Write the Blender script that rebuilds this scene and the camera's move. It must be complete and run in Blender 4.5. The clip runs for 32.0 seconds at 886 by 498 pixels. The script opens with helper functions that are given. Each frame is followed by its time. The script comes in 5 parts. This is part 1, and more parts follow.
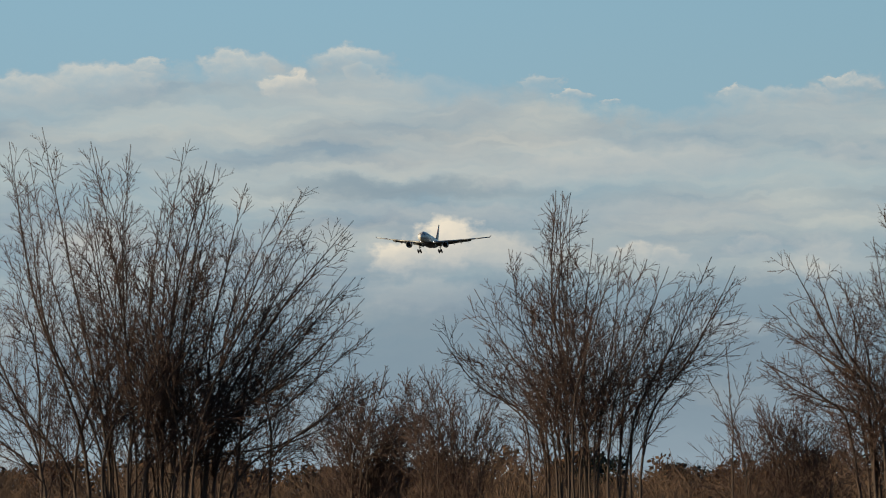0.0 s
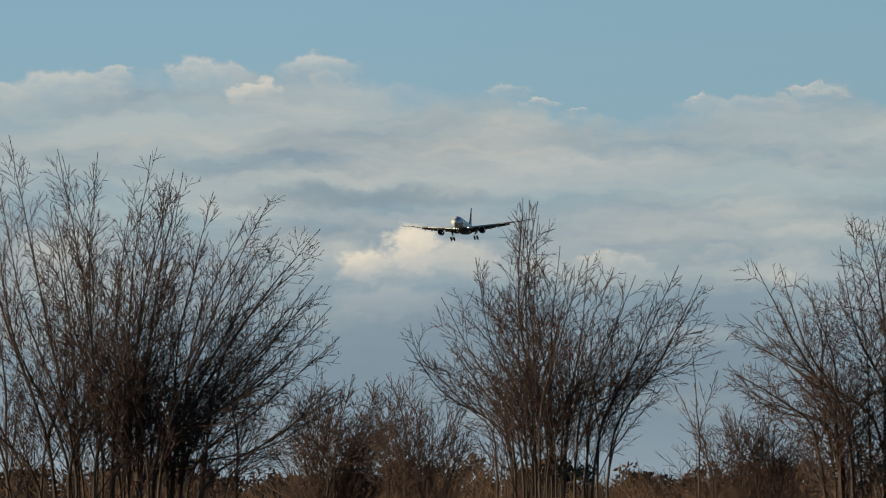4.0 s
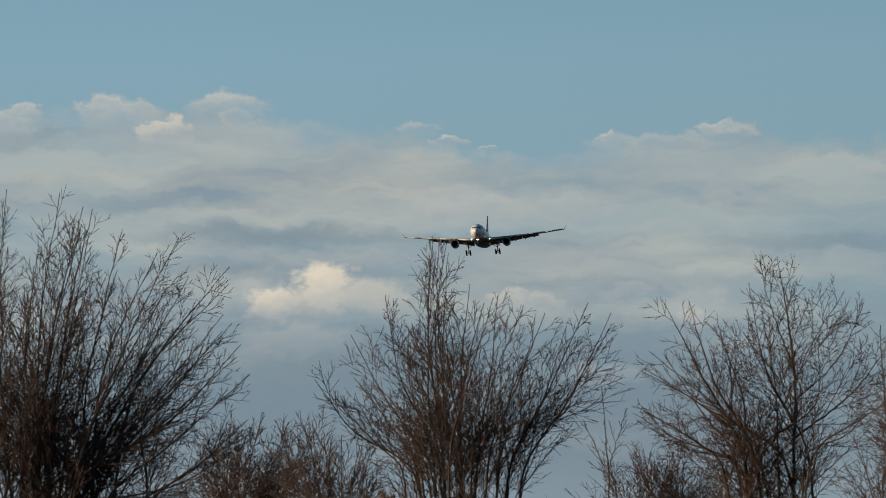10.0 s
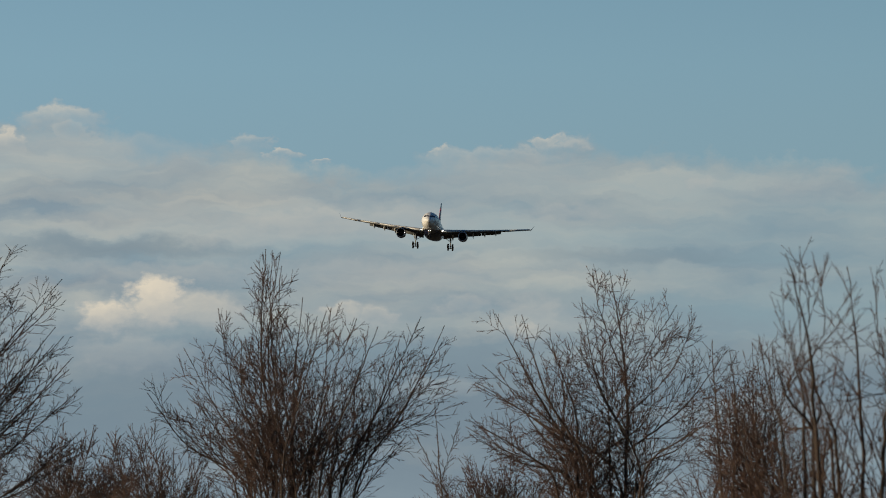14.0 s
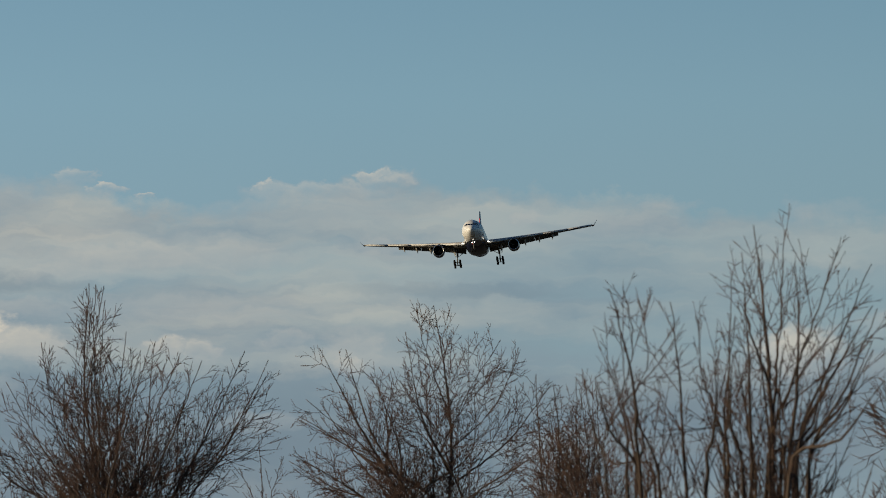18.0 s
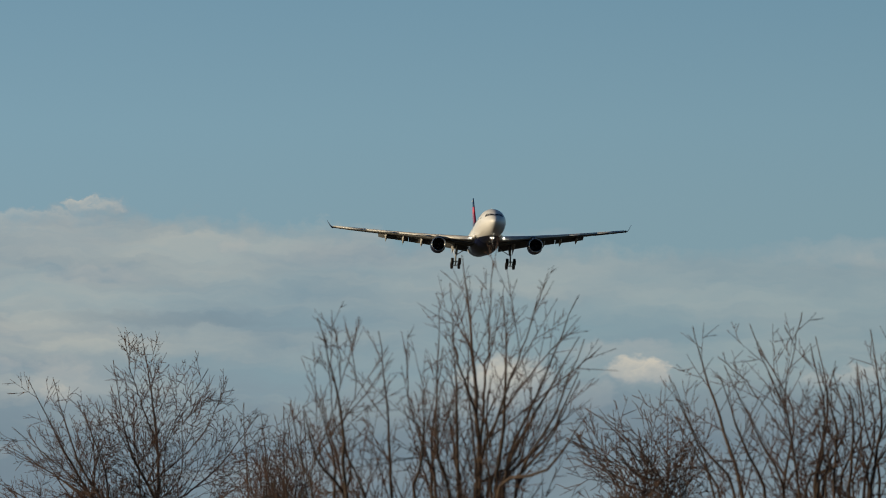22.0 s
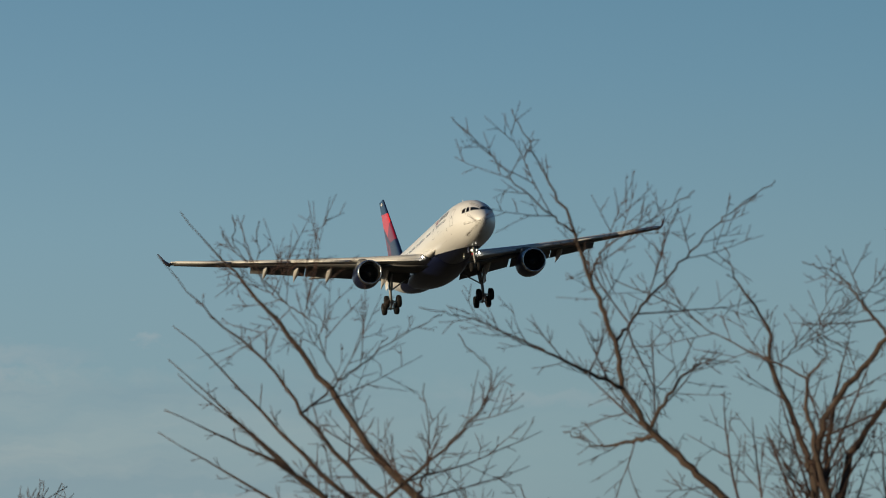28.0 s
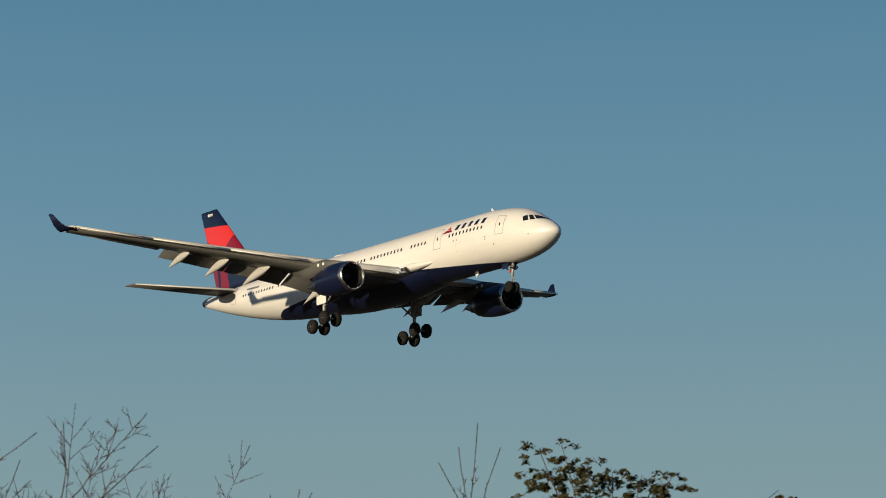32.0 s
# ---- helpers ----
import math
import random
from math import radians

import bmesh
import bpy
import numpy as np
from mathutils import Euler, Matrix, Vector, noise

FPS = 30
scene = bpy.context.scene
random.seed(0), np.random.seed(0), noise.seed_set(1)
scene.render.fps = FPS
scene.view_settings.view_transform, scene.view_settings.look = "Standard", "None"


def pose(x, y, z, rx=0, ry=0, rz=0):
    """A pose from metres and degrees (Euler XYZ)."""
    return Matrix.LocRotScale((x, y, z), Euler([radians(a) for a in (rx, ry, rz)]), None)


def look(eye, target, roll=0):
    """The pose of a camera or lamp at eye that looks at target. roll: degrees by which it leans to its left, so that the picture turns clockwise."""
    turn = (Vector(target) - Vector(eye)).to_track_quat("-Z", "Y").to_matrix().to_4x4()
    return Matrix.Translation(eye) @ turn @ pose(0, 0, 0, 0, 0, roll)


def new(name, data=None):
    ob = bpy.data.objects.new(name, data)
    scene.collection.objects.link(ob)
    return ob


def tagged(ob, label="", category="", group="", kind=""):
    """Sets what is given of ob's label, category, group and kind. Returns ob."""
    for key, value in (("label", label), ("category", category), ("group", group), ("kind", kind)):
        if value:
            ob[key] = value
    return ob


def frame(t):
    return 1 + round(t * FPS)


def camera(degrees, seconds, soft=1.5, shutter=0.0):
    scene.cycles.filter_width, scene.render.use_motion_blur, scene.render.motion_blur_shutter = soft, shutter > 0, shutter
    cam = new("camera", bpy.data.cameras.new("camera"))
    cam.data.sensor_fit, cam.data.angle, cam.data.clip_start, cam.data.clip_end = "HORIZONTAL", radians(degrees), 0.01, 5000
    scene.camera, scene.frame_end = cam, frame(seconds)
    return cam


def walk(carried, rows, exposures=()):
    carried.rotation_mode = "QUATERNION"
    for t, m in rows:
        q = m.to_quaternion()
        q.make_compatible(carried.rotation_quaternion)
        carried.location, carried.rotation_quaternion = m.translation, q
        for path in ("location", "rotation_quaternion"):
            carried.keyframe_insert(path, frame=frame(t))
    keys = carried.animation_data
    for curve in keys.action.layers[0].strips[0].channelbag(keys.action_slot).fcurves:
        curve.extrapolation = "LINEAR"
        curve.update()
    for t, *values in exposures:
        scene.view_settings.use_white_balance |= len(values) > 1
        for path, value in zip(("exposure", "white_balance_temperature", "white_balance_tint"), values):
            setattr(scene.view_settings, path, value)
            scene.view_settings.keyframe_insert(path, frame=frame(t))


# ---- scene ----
EYE = (0.0, 0.0, 1.7)
LENS = 12.0


def aim(yaw, pitch, roll):
    """The camera's pose: yaw to the right of +Y, pitch above the horizon, roll to its left, in degrees."""
    return pose(*EYE, 90 + pitch, 0, -yaw) @ pose(0, 0, 0, 0, 0, roll)


def spot(az, el, dist):
    """A place seen from the eye at an azimuth right of +Y, an elevation and a distance over the ground."""
    a = radians(az)
    return Vector((dist * math.sin(a), dist * math.cos(a), EYE[2] + dist * math.tan(radians(el))))


# ---- camera ----
cam = camera(LENS, 32.0, soft=1.0)
cam.data.dof.use_dof = True
cam.data.dof.focus_distance = 700.0
cam.data.dof.aperture_fstop = 9.5
PAN = [
    (0, -0.000, 3.292, 0.00), (0.5, -0.399, 3.295, 0.05), (1, 0.479, 3.441, 0.04), (1.5, 0.464, 3.427, -0.01),
    (2, 1.143, 3.253, 0.10), (2.5, 1.025, 3.264, 0.08), (3, 0.557, 3.438, 0.11), (3.5, 0.045, 3.412, 0.02),
    (4, 0.449, 3.406, 0.04), (4.5, 0.393, 3.621, 0.02), (6.5, 0.875, 3.706, -0.01), (7, 0.955, 3.656, -0.01),
    (7.5, 2.044, 3.467, -0.07), (8, 2.012, 4.022, -0.10), (8.5, 1.898, 3.741, -0.04), (9, 1.760, 3.729, -0.02),
    (9.5, 1.762, 3.793, -0.06), (10, 1.681, 3.918, -0.04), (10.5, 1.888, 4.006, -0.03), (11, 2.027, 3.944, -0.04),
    (11.5, 2.145, 3.927, 0.02), (12, 2.638, 3.975, -0.01), (12.5, 2.704, 4.165, -0.01), (13, 3.080, 4.337, 0.01),
    (13.5, 3.577, 4.147, -0.00), (14, 3.952, 4.099, -0.00), (14.5, 3.833, 4.225, -0.03), (16.5, 5.029, 4.314, 0.01),
    (17, 5.329, 4.366, -0.05), (17.5, 5.554, 4.485, -0.05), (18, 6.349, 4.567, -0.08), (18.5, 6.972, 4.572, -0.02),
    (19, 7.675, 4.612, 0.11), (19.5, 8.014, 4.694, 0.06), (20, 8.224, 4.828, 0.09), (20.5, 8.878, 4.873, 0.15),
    (21, 9.426, 4.805, 0.25), (21.5, 10.391, 4.884, -0.22), (22, 10.319, 4.960, -0.00), (22.5, 10.708, 4.903, -0.18),
    (23, 11.666, 4.850, -0.22), (23.5, 12.636, 4.966, 0.08), (24, 13.851, 5.053, 0.03), (24.5, 15.503, 5.345, 0.00),
    (26.5, 19.717, 5.472, -0.03), (27, 21.055, 5.924, 0.14), (27.5, 22.773, 6.147, 0.01), (28, 24.574, 6.418, 0.05),
    (28.5, 26.241, 6.724, -0.09), (29, 28.634, 7.252, -0.03), (29.5, 31.340, 7.610, -0.14), (30, 34.088, 7.397, 0.12),
    (30.5, 36.265, 7.931, -0.07), (31, 38.725, 7.835, 0.05), (31.5, 43.398, 8.245, -0.12), (32, 46.176, 8.454, 0.16),
]
walk(cam, [(t, aim(y, p, r)) for t, y, p, r in PAN],
     exposures=[(0.0, 0.03), (2.0, 0.0), (4.0, -0.06), (9.0, -0.18), (13.0, -0.22), (19.0, -0.25), (22.0, -0.27), (24.0, -0.25), (27.0, -0.22), (29.0, -0.12), (30.0, -0.05), (32.0, -0.12)])

# ---- world and sun ----
SUN_AZ, SUN_EL = 264.0, 8.0


def link(nt, a, b):
    nt.links.new(a, b)


def math_node(nt, op, a, b=None, c=None, clamp=False):
    n = nt.nodes.new("ShaderNodeMath")
    n.operation, n.use_clamp = op, clamp
    for i, v in enumerate((a, b, c)):
        if v is None:
            continue
        if isinstance(v, (int, float)):
            n.inputs[i].default_value = v
        else:
            nt.links.new(v, n.inputs[i])
    return n.outputs[0]


def mix_color(nt, fac, a, b, blend="MIX"):
    n = nt.nodes.new("ShaderNodeMix")
    n.data_type, n.blend_type, n.clamp_factor = "RGBA", blend, True
    for i, v in ((0, fac), (6, a), (7, b)):
        if isinstance(v, (int, float)):
            n.inputs[i].default_value = v
        elif isinstance(v, tuple):
            n.inputs[i].default_value = (*v, 1)
        else:
            nt.links.new(v, n.inputs[i])
    return n.outputs[2]


def ramp(nt, fac, stops, interp="LINEAR"):
    n = nt.nodes.new("ShaderNodeValToRGB")
    n.color_ramp.interpolation = interp
    e = n.color_ramp.elements
    while len(e) < len(stops):
        e.new(0.5)
    for el, (pos, col) in zip(e, stops):
        el.position = pos
        el.color = (*col, 1) if len(col) == 3 else col
    nt.links.new(fac, n.inputs[0])
    return n.outputs[0]


def noise_node(nt, vec, scale, detail=4.0, rough=0.55, distort=0.0):
    n = nt.nodes.new("ShaderNodeTexNoise")
    n.inputs["Scale"].default_value = scale
    n.inputs["Detail"].default_value = detail
    n.inputs["Roughness"].default_value = rough
    n.inputs["Distortion"].default_value = distort
    if vec is not None:
        nt.links.new(vec, n.inputs["Vector"])
    return n


def srgb(r, g, b):
    def lin(v):
        v /= 255
        return v / 12.92 if v <= 0.04045 else ((v + 0.055) / 1.055) ** 2.4
    return (lin(r), lin(g), lin(b))


def vec_node(nt, x, y, z=0.0):
    n = nt.nodes.new("ShaderNodeCombineXYZ")
    for i, v in enumerate((x, y, z)):
        if isinstance(v, (int, float)):
            n.inputs[i].default_value = v
        else:
            nt.links.new(v, n.inputs[i])
    return n.outputs[0]


def build_sky():
    world = bpy.data.worlds.new("sky")
    scene.world = world
    world.use_nodes = True
    nt = world.node_tree
    nt.nodes.clear()
    out = nt.nodes.new("ShaderNodeOutputWorld")
    back = nt.nodes.new("ShaderNodeBackground")
    geo = nt.nodes.new("ShaderNodeTexCoord")
    sep = nt.nodes.new("ShaderNodeSeparateXYZ")
    link(nt, geo.outputs["Generated"], sep.inputs[0])
    x, y, z = sep.outputs
    az = math_node(nt, "MULTIPLY", math_node(nt, "ARCTAN2", x, y), 57.2958)
    el = math_node(nt, "MULTIPLY", math_node(nt, "ARCSINE", z), 57.2958)
    # clear air
    sky = nt.nodes.new("ShaderNodeTexSky")
    sky.sky_type, sky.sun_disc = "NISHITA", False
    sky.sun_elevation, sky.sun_rotation = radians(SUN_EL), radians(SUN_AZ)
    sky.air_density, sky.dust_density, sky.ozone_density = 1.0, 1.2, 2.0
    clear = mix_color(nt, 1.0, sky.outputs[0], (0.12, 0.12, 0.12), "MULTIPLY")
    # haze and the blue that deepens with height, darker away from the sun
    up = math_node(nt, "DIVIDE", el, 40.0, clamp=True)
    warm = ramp(nt, up, [(0.0, srgb(150, 171, 184)), (0.09, srgb(146, 176, 190)), (0.165, srgb(140, 178, 197)), (0.3, srgb(104, 148, 178)), (0.42, srgb(62, 104, 142)), (0.7, srgb(34, 64, 104)), (1.0, srgb(28, 54, 92))])
    cold = ramp(nt, up, [(0.0, srgb(140, 160, 166)), (0.09, srgb(135, 163, 168)), (0.14, srgb(128, 158, 167)), (0.22, srgb(104, 146, 168)), (0.3, srgb(84, 132, 160)), (0.42, srgb(56, 98, 134)), (0.7, srgb(32, 62, 102)), (1.0, srgb(28, 54, 92))])
    turn = math_node(nt, "DIVIDE", math_node(nt, "ADD", az, 2.0), 44.0, clamp=True)
    haze = mix_color(nt, turn, warm, cold)
    air = mix_color(nt, 0.9, clear, haze)
    # thin layered cloud
    wob = noise_node(nt, vec_node(nt, math_node(nt, "MULTIPLY", az, 0.5), math_node(nt, "MULTIPLY", el, 0.9)), 2.2, 5.0, 0.6)
    ws = nt.nodes.new("ShaderNodeSeparateColor")
    link(nt, wob.outputs["Color"], ws.inputs[0])
    wx = math_node(nt, "MULTIPLY", math_node(nt, "SUBTRACT", ws.outputs[0], 0.5), 1.0)
    wy = math_node(nt, "MULTIPLY", math_node(nt, "SUBTRACT", ws.outputs[1], 0.5), 0.62)
    az2, el2 = math_node(nt, "ADD", az, wx), math_node(nt, "ADD", el, wy)
    sheet = noise_node(nt, vec_node(nt, math_node(nt, "MULTIPLY", az2, 0.22), math_node(nt, "MULTIPLY", el2, 1.35), 3.7), 1.0, 5.0, 0.55)
    # the upper edge of the cloud bank, in degrees, from azimuth -8 to 24
    across = math_node(nt, "DIVIDE", math_node(nt, "ADD", az, 8.0), 32.0, clamp=True)
    heights = [(-8, 5.5), (-6, 5.55), (-4.1, 5.75), (-2.6, 5.9), (-1.3, 5.95), (-0.2, 5.5), (1.3, 5.55), (2.1, 5.25), (3.2, 5.2), (4.0, 5.4), (5.8, 5.55), (8.2, 5.4), (10.0, 5.15), (14.5, 5.0), (24, 4.7)]
    crest = ramp(nt, across, [((a + 8) / 32, (h / 8,) * 3) for a, h in heights])
    top = noise_node(nt, vec_node(nt, math_node(nt, "MULTIPLY", az, 1.6), math_node(nt, "MULTIPLY", el, 2.0), 1.7), 1.0, 6.0, 0.62)
    edge = math_node(nt, "MULTIPLY_ADD", crest, 8.0, math_node(nt, "MULTIPLY", math_node(nt, "SUBTRACT", top.outputs[0], 0.5), 0.9))
    below = math_node(nt, "MULTIPLY", math_node(nt, "SUBTRACT", edge, el), 3.6, clamp=True)
    thin = math_node(nt, "MULTIPLY_ADD", az, -0.04, 1.1, clamp=True)
    dens = math_node(nt, "MULTIPLY_ADD", sheet.outputs[0], 2.6, -0.72, clamp=True)
    cover = math_node(nt, "MULTIPLY", math_node(nt, "MULTIPLY", below, thin), math_node(nt, "MULTIPLY_ADD", dens, 0.7, 0.3))
    shade = noise_node(nt, vec_node(nt, math_node(nt, "MULTIPLY", az2, 0.3), math_node(nt, "MULTIPLY", el2, 1.7), 9.1), 1.0, 4.0, 0.55)
    lit = math_node(nt, "MULTIPLY_ADD", shade.outputs[0], 3.2, math_node(nt, "MULTIPLY_ADD", el, 0.16, -1.75), clamp=True)
    bank = mix_color(nt, lit, srgb(140, 156, 167), srgb(194, 195, 187))
    air = mix_color(nt, cover, air, bank)
    # heaped clouds low down, their sunny side to the left
    fine = noise_node(nt, vec_node(nt, az, math_node(nt, "MULTIPLY", el, 1.5), 5.0), 3.2, 4.0, 0.55)
    fs = nt.nodes.new("ShaderNodeSeparateColor")
    link(nt, fine.outputs["Color"], fs.inputs[0])
    az3 = math_node(nt, "ADD", az, math_node(nt, "MULTIPLY", math_node(nt, "SUBTRACT", fs.outputs[0], 0.5), 0.95))
    el3 = math_node(nt, "ADD", el, math_node(nt, "MULTIPLY", math_node(nt, "SUBTRACT", fs.outputs[1], 0.5), 0.42))
    for a, e, w, h, k in SHADES:
        u = math_node(nt, "DIVIDE", math_node(nt, "SUBTRACT", az2, a), w)
        v = math_node(nt, "DIVIDE", math_node(nt, "SUBTRACT", el2, e), h)
        r2 = math_node(nt, "ADD", math_node(nt, "MULTIPLY", u, u), math_node(nt, "MULTIPLY", v, v))
        air = mix_color(nt, math_node(nt, "MULTIPLY", math_node(nt, "SUBTRACT", 1.0, r2, clamp=True), k), air, srgb(122, 141, 154))
    heap, sunny = None, None
    for a, e, w, h, k, rim in [(*c, r) for group, r in ((TOP_PUFFS, 0.7), (MID_BANKS, 0.2), (LOW_HEAPS, 0.3), (FAR_WISPS, 0.05)) for c in group]:
        u = math_node(nt, "DIVIDE", math_node(nt, "SUBTRACT", az3, a), w * 1.15)
        v = math_node(nt, "DIVIDE", math_node(nt, "SUBTRACT", el3, e), h * 1.15)
        r2 = math_node(nt, "ADD", math_node(nt, "MULTIPLY", u, u), math_node(nt, "MULTIPLY", v, v))
        m = math_node(nt, "MULTIPLY", math_node(nt, "SUBTRACT", 1.0, r2), 0.9 + 1.6 * rim, clamp=True)
        # a clear rim above, fading out below
        m = math_node(nt, "MULTIPLY", m, math_node(nt, "MULTIPLY_ADD", v, rim * k, (1.0 - 0.3 * rim) * k, clamp=True))
        s = math_node(nt, "MULTIPLY", m, math_node(nt, "MULTIPLY_ADD", v, 0.4, math_node(nt, "MULTIPLY_ADD", u, -0.2, 0.72)))
        heap = m if heap is None else math_node(nt, "MAXIMUM", heap, m)
        sunny = s if sunny is None else math_node(nt, "MAXIMUM", sunny, s)
    heap_col = mix_color(nt, sunny, srgb(160, 172, 180), srgb(238, 226, 204))
    air = mix_color(nt, heap, air, heap_col)
    link(nt, air, back.inputs[0])
    back.inputs[1].default_value = 1.0
    link(nt, back.outputs[0], out.inputs[0])


# azimuth, elevation, half width, half height, strength
TOP_PUFFS = [(-5.72, 5.38, 0.84, 0.26, 0.45), (-4.65, 5.51, 0.84, 0.28, 0.50), (-4.02, 5.68, 0.31, 0.18, 0.50), (-2.73, 5.73, 0.58, 0.25, 0.50), (-1.26, 5.85, 0.61, 0.22, 0.50), (-2.07, 5.45, 0.42, 0.25, 0.60), (-1.11, 5.53, 0.38, 0.31, 0.35), (-0.65, 5.30, 1.54, 0.35, 0.25), (1.32, 5.52, 0.31, 0.14, 0.40), (1.78, 5.39, 0.20, 0.10, 0.55), (2.28, 5.30, 0.18, 0.05, 0.50), (3.95, 5.40, 0.22, 0.09, 0.50), (5.43, 5.49, 0.31, 0.12, 0.50), (4.66, 5.29, 1.08, 0.20, 0.35), (4.43, 5.01, 1.46, 0.31, 0.20)]
MID_BANKS = [(2.12, 4.43, 1.46, 0.26, 0.50), (3.43, 4.51, 0.92, 0.26, 0.40), (1.20, 4.26, 0.84, 0.18, 0.40), (-0.03, 4.45, 1.69, 0.23, 0.22), (0.28, 3.76, 1.69, 0.17, 0.35), (2.82, 3.76, 1.84, 0.20, 0.30), (5.58, 4.57, 0.69, 0.17, 0.35)]
LOW_HEAPS = [(0.05, 3.39, 0.45, 0.39, 1.00), (-0.58, 3.19, 0.45, 0.27, 0.90), (0.76, 3.25, 0.54, 0.28, 0.60), (-0.31, 2.66, 0.92, 0.26, 0.35), (2.62, 3.25, 0.26, 0.17, 0.60), (3.05, 3.18, 0.31, 0.15, 0.50), (4.18, 3.31, 0.35, 0.17, 0.35), (5.14, 3.15, 0.54, 0.32, 0.40), (5.07, 2.98, 0.23, 0.14, 0.50), (3.91, 2.22, 0.54, 0.15, 0.30), (11.12, 3.10, 0.61, 0.37, 0.70), (12.94, 3.31, 0.42, 0.20, 0.75), (5.24, 3.11, 0.54, 0.32, 0.30), (12.38, 2.96, 0.38, 0.23, 0.30), (13.13, 3.31, 0.32, 0.18, 0.80), (12.74, 3.52, 0.84, 0.20, 0.35), (11.32, 3.14, 0.58, 0.38, 0.60), (15.36, 3.18, 0.28, 0.14, 0.40), (16.01, 3.22, 0.35, 0.17, 0.45), (17.89, 3.14, 0.31, 0.11, 0.30)]
FAR_WISPS = [(-4.87, 3.21, 0.84, 0.46, 0.60), (4.26, 5.43, 0.23, 0.09, 0.45), (5.80, 5.53, 0.23, 0.11, 0.60), (7.49, 4.97, 0.26, 0.11, 0.40), (9.30, 5.13, 0.46, 0.11, 0.30), (11.22, 5.05, 0.31, 0.18, 0.30), (2.37, 4.52, 1.77, 0.32, 0.35), (17.82, 4.94, 2.00, 0.20, 0.30), (18.43, 4.66, 0.38, 0.11, 0.30), (11.82, 5.06, 0.61, 0.17, 0.25), (8.90, 4.89, 1.15, 0.20, 0.30), (16.37, 4.90, 1.84, 0.20, 0.35), (18.30, 4.71, 0.23, 0.08, 0.30), (21.76, 2.94, 1.15, 0.17, 0.35), (20.58, 5.18, 0.27, 0.09, 0.30), (19.01, 4.98, 0.69, 0.15, 0.20), (25.85, 4.39, 1.38, 0.11, 0.20)]
# darker bands under the bank
SHADES = [(-0.6, 4.1, 2.4, 0.17, 0.55), (2.0, 1.75, 11.0, 1.35, 0.75), (13.5, 2.25, 8.0, 1.0, 0.75), (6.5, 4.0, 2.0, 0.12, 0.3)]
build_sky()

sun = new("sun", bpy.data.lights.new("sun", "SUN"))
sun.data.energy, sun.data.angle, sun.data.color = 5.0, radians(0.6), (1.0, 0.82, 0.55)
sun.matrix_world = look((0, 0, 0), (-math.sin(radians(SUN_AZ)) * math.cos(radians(SUN_EL)), -math.cos(radians(SUN_AZ)) * math.cos(radians(SUN_EL)), -math.sin(radians(SUN_EL))))

# ---- materials ----
def material(name, rough=0.5, metal=0.0):
    m = bpy.data.materials.new(name)
    m.use_nodes = True
    nt = m.node_tree
    b = nt.nodes["Principled BSDF"]
    b.inputs["Roughness"].default_value, b.inputs["Metallic"].default_value = rough, metal
    return m, nt, b


def grained(name, dark, light, scale, rough=0.8, metal=0.0, bump=0.3, stretch=(1, 1, 1), coarse=0.35):
    """A surface with grain at two scales and fine relief."""
    m, nt, b = material(name, rough, metal)
    tc = nt.nodes.new("ShaderNodeTexCoord")
    mp = nt.nodes.new("ShaderNodeMapping")
    mp.inputs["Scale"].default_value = stretch
    link(nt, tc.outputs["Object"], mp.inputs[0])
    n1 = noise_node(nt, mp.outputs[0], scale, 6.0, 0.6)
    n2 = noise_node(nt, mp.outputs[0], scale * 0.08, 3.0, 0.5)
    f = math_node(nt, "MULTIPLY_ADD", n2.outputs[0], coarse, math_node(nt, "MULTIPLY", n1.outputs[0], 1 - coarse))
    c = ramp(nt, f, [(0.3, dark), (0.7, light)])
    link(nt, c, b.inputs["Base Color"])
    if bump:
        bn = nt.nodes.new("ShaderNodeBump")
        bn.inputs["Strength"].default_value, bn.inputs["Distance"].default_value = bump, 0.01
        link(nt, n1.outputs[0], bn.inputs["Height"])
        link(nt, bn.outputs[0], b.inputs["Normal"])
    return m


def painted(name, color, rough=0.3, metal=0.0, streak=0.12, coat=0.0):
    """Aircraft paint: a plain coat with faint streaks of dirt along the airflow."""
    m, nt, b = material(name, rough, metal)
    tc = nt.nodes.new("ShaderNodeTexCoord")
    mp = nt.nodes.new("ShaderNodeMapping")
    mp.inputs["Scale"].default_value = (0.12, 1.0, 1.0)
    link(nt, tc.outputs["Object"], mp.inputs[0])
    n1 = noise_node(nt, mp.outputs[0], 2.5, 6.0, 0.62)
    n2 = noise_node(nt, tc.outputs["Object"], 9.0, 3.0, 0.5)
    f = math_node(nt, "MULTIPLY_ADD", n2.outputs[0], 0.3, math_node(nt, "MULTIPLY", n1.outputs[0], 0.7))
    c = ramp(nt, f, [(0.3, tuple(v * (1 - streak) for v in color)), (0.62, color)])
    link(nt, c, b.inputs["Base Color"])
    r = math_node(nt, "MULTIPLY_ADD", f, 0.2, rough - 0.1)
    link(nt, r, b.inputs["Roughness"])
    b.inputs["Coat Weight"].default_value = coat
    return m


def glowing(name, color, strength):
    m, nt, b = material(name, 0.3)
    b.inputs["Base Color"].default_value = (*color, 1)
    b.inputs["Emission Color"].default_value = (*color, 1)
    b.inputs["Emission Strength"].default_value = strength
    return m


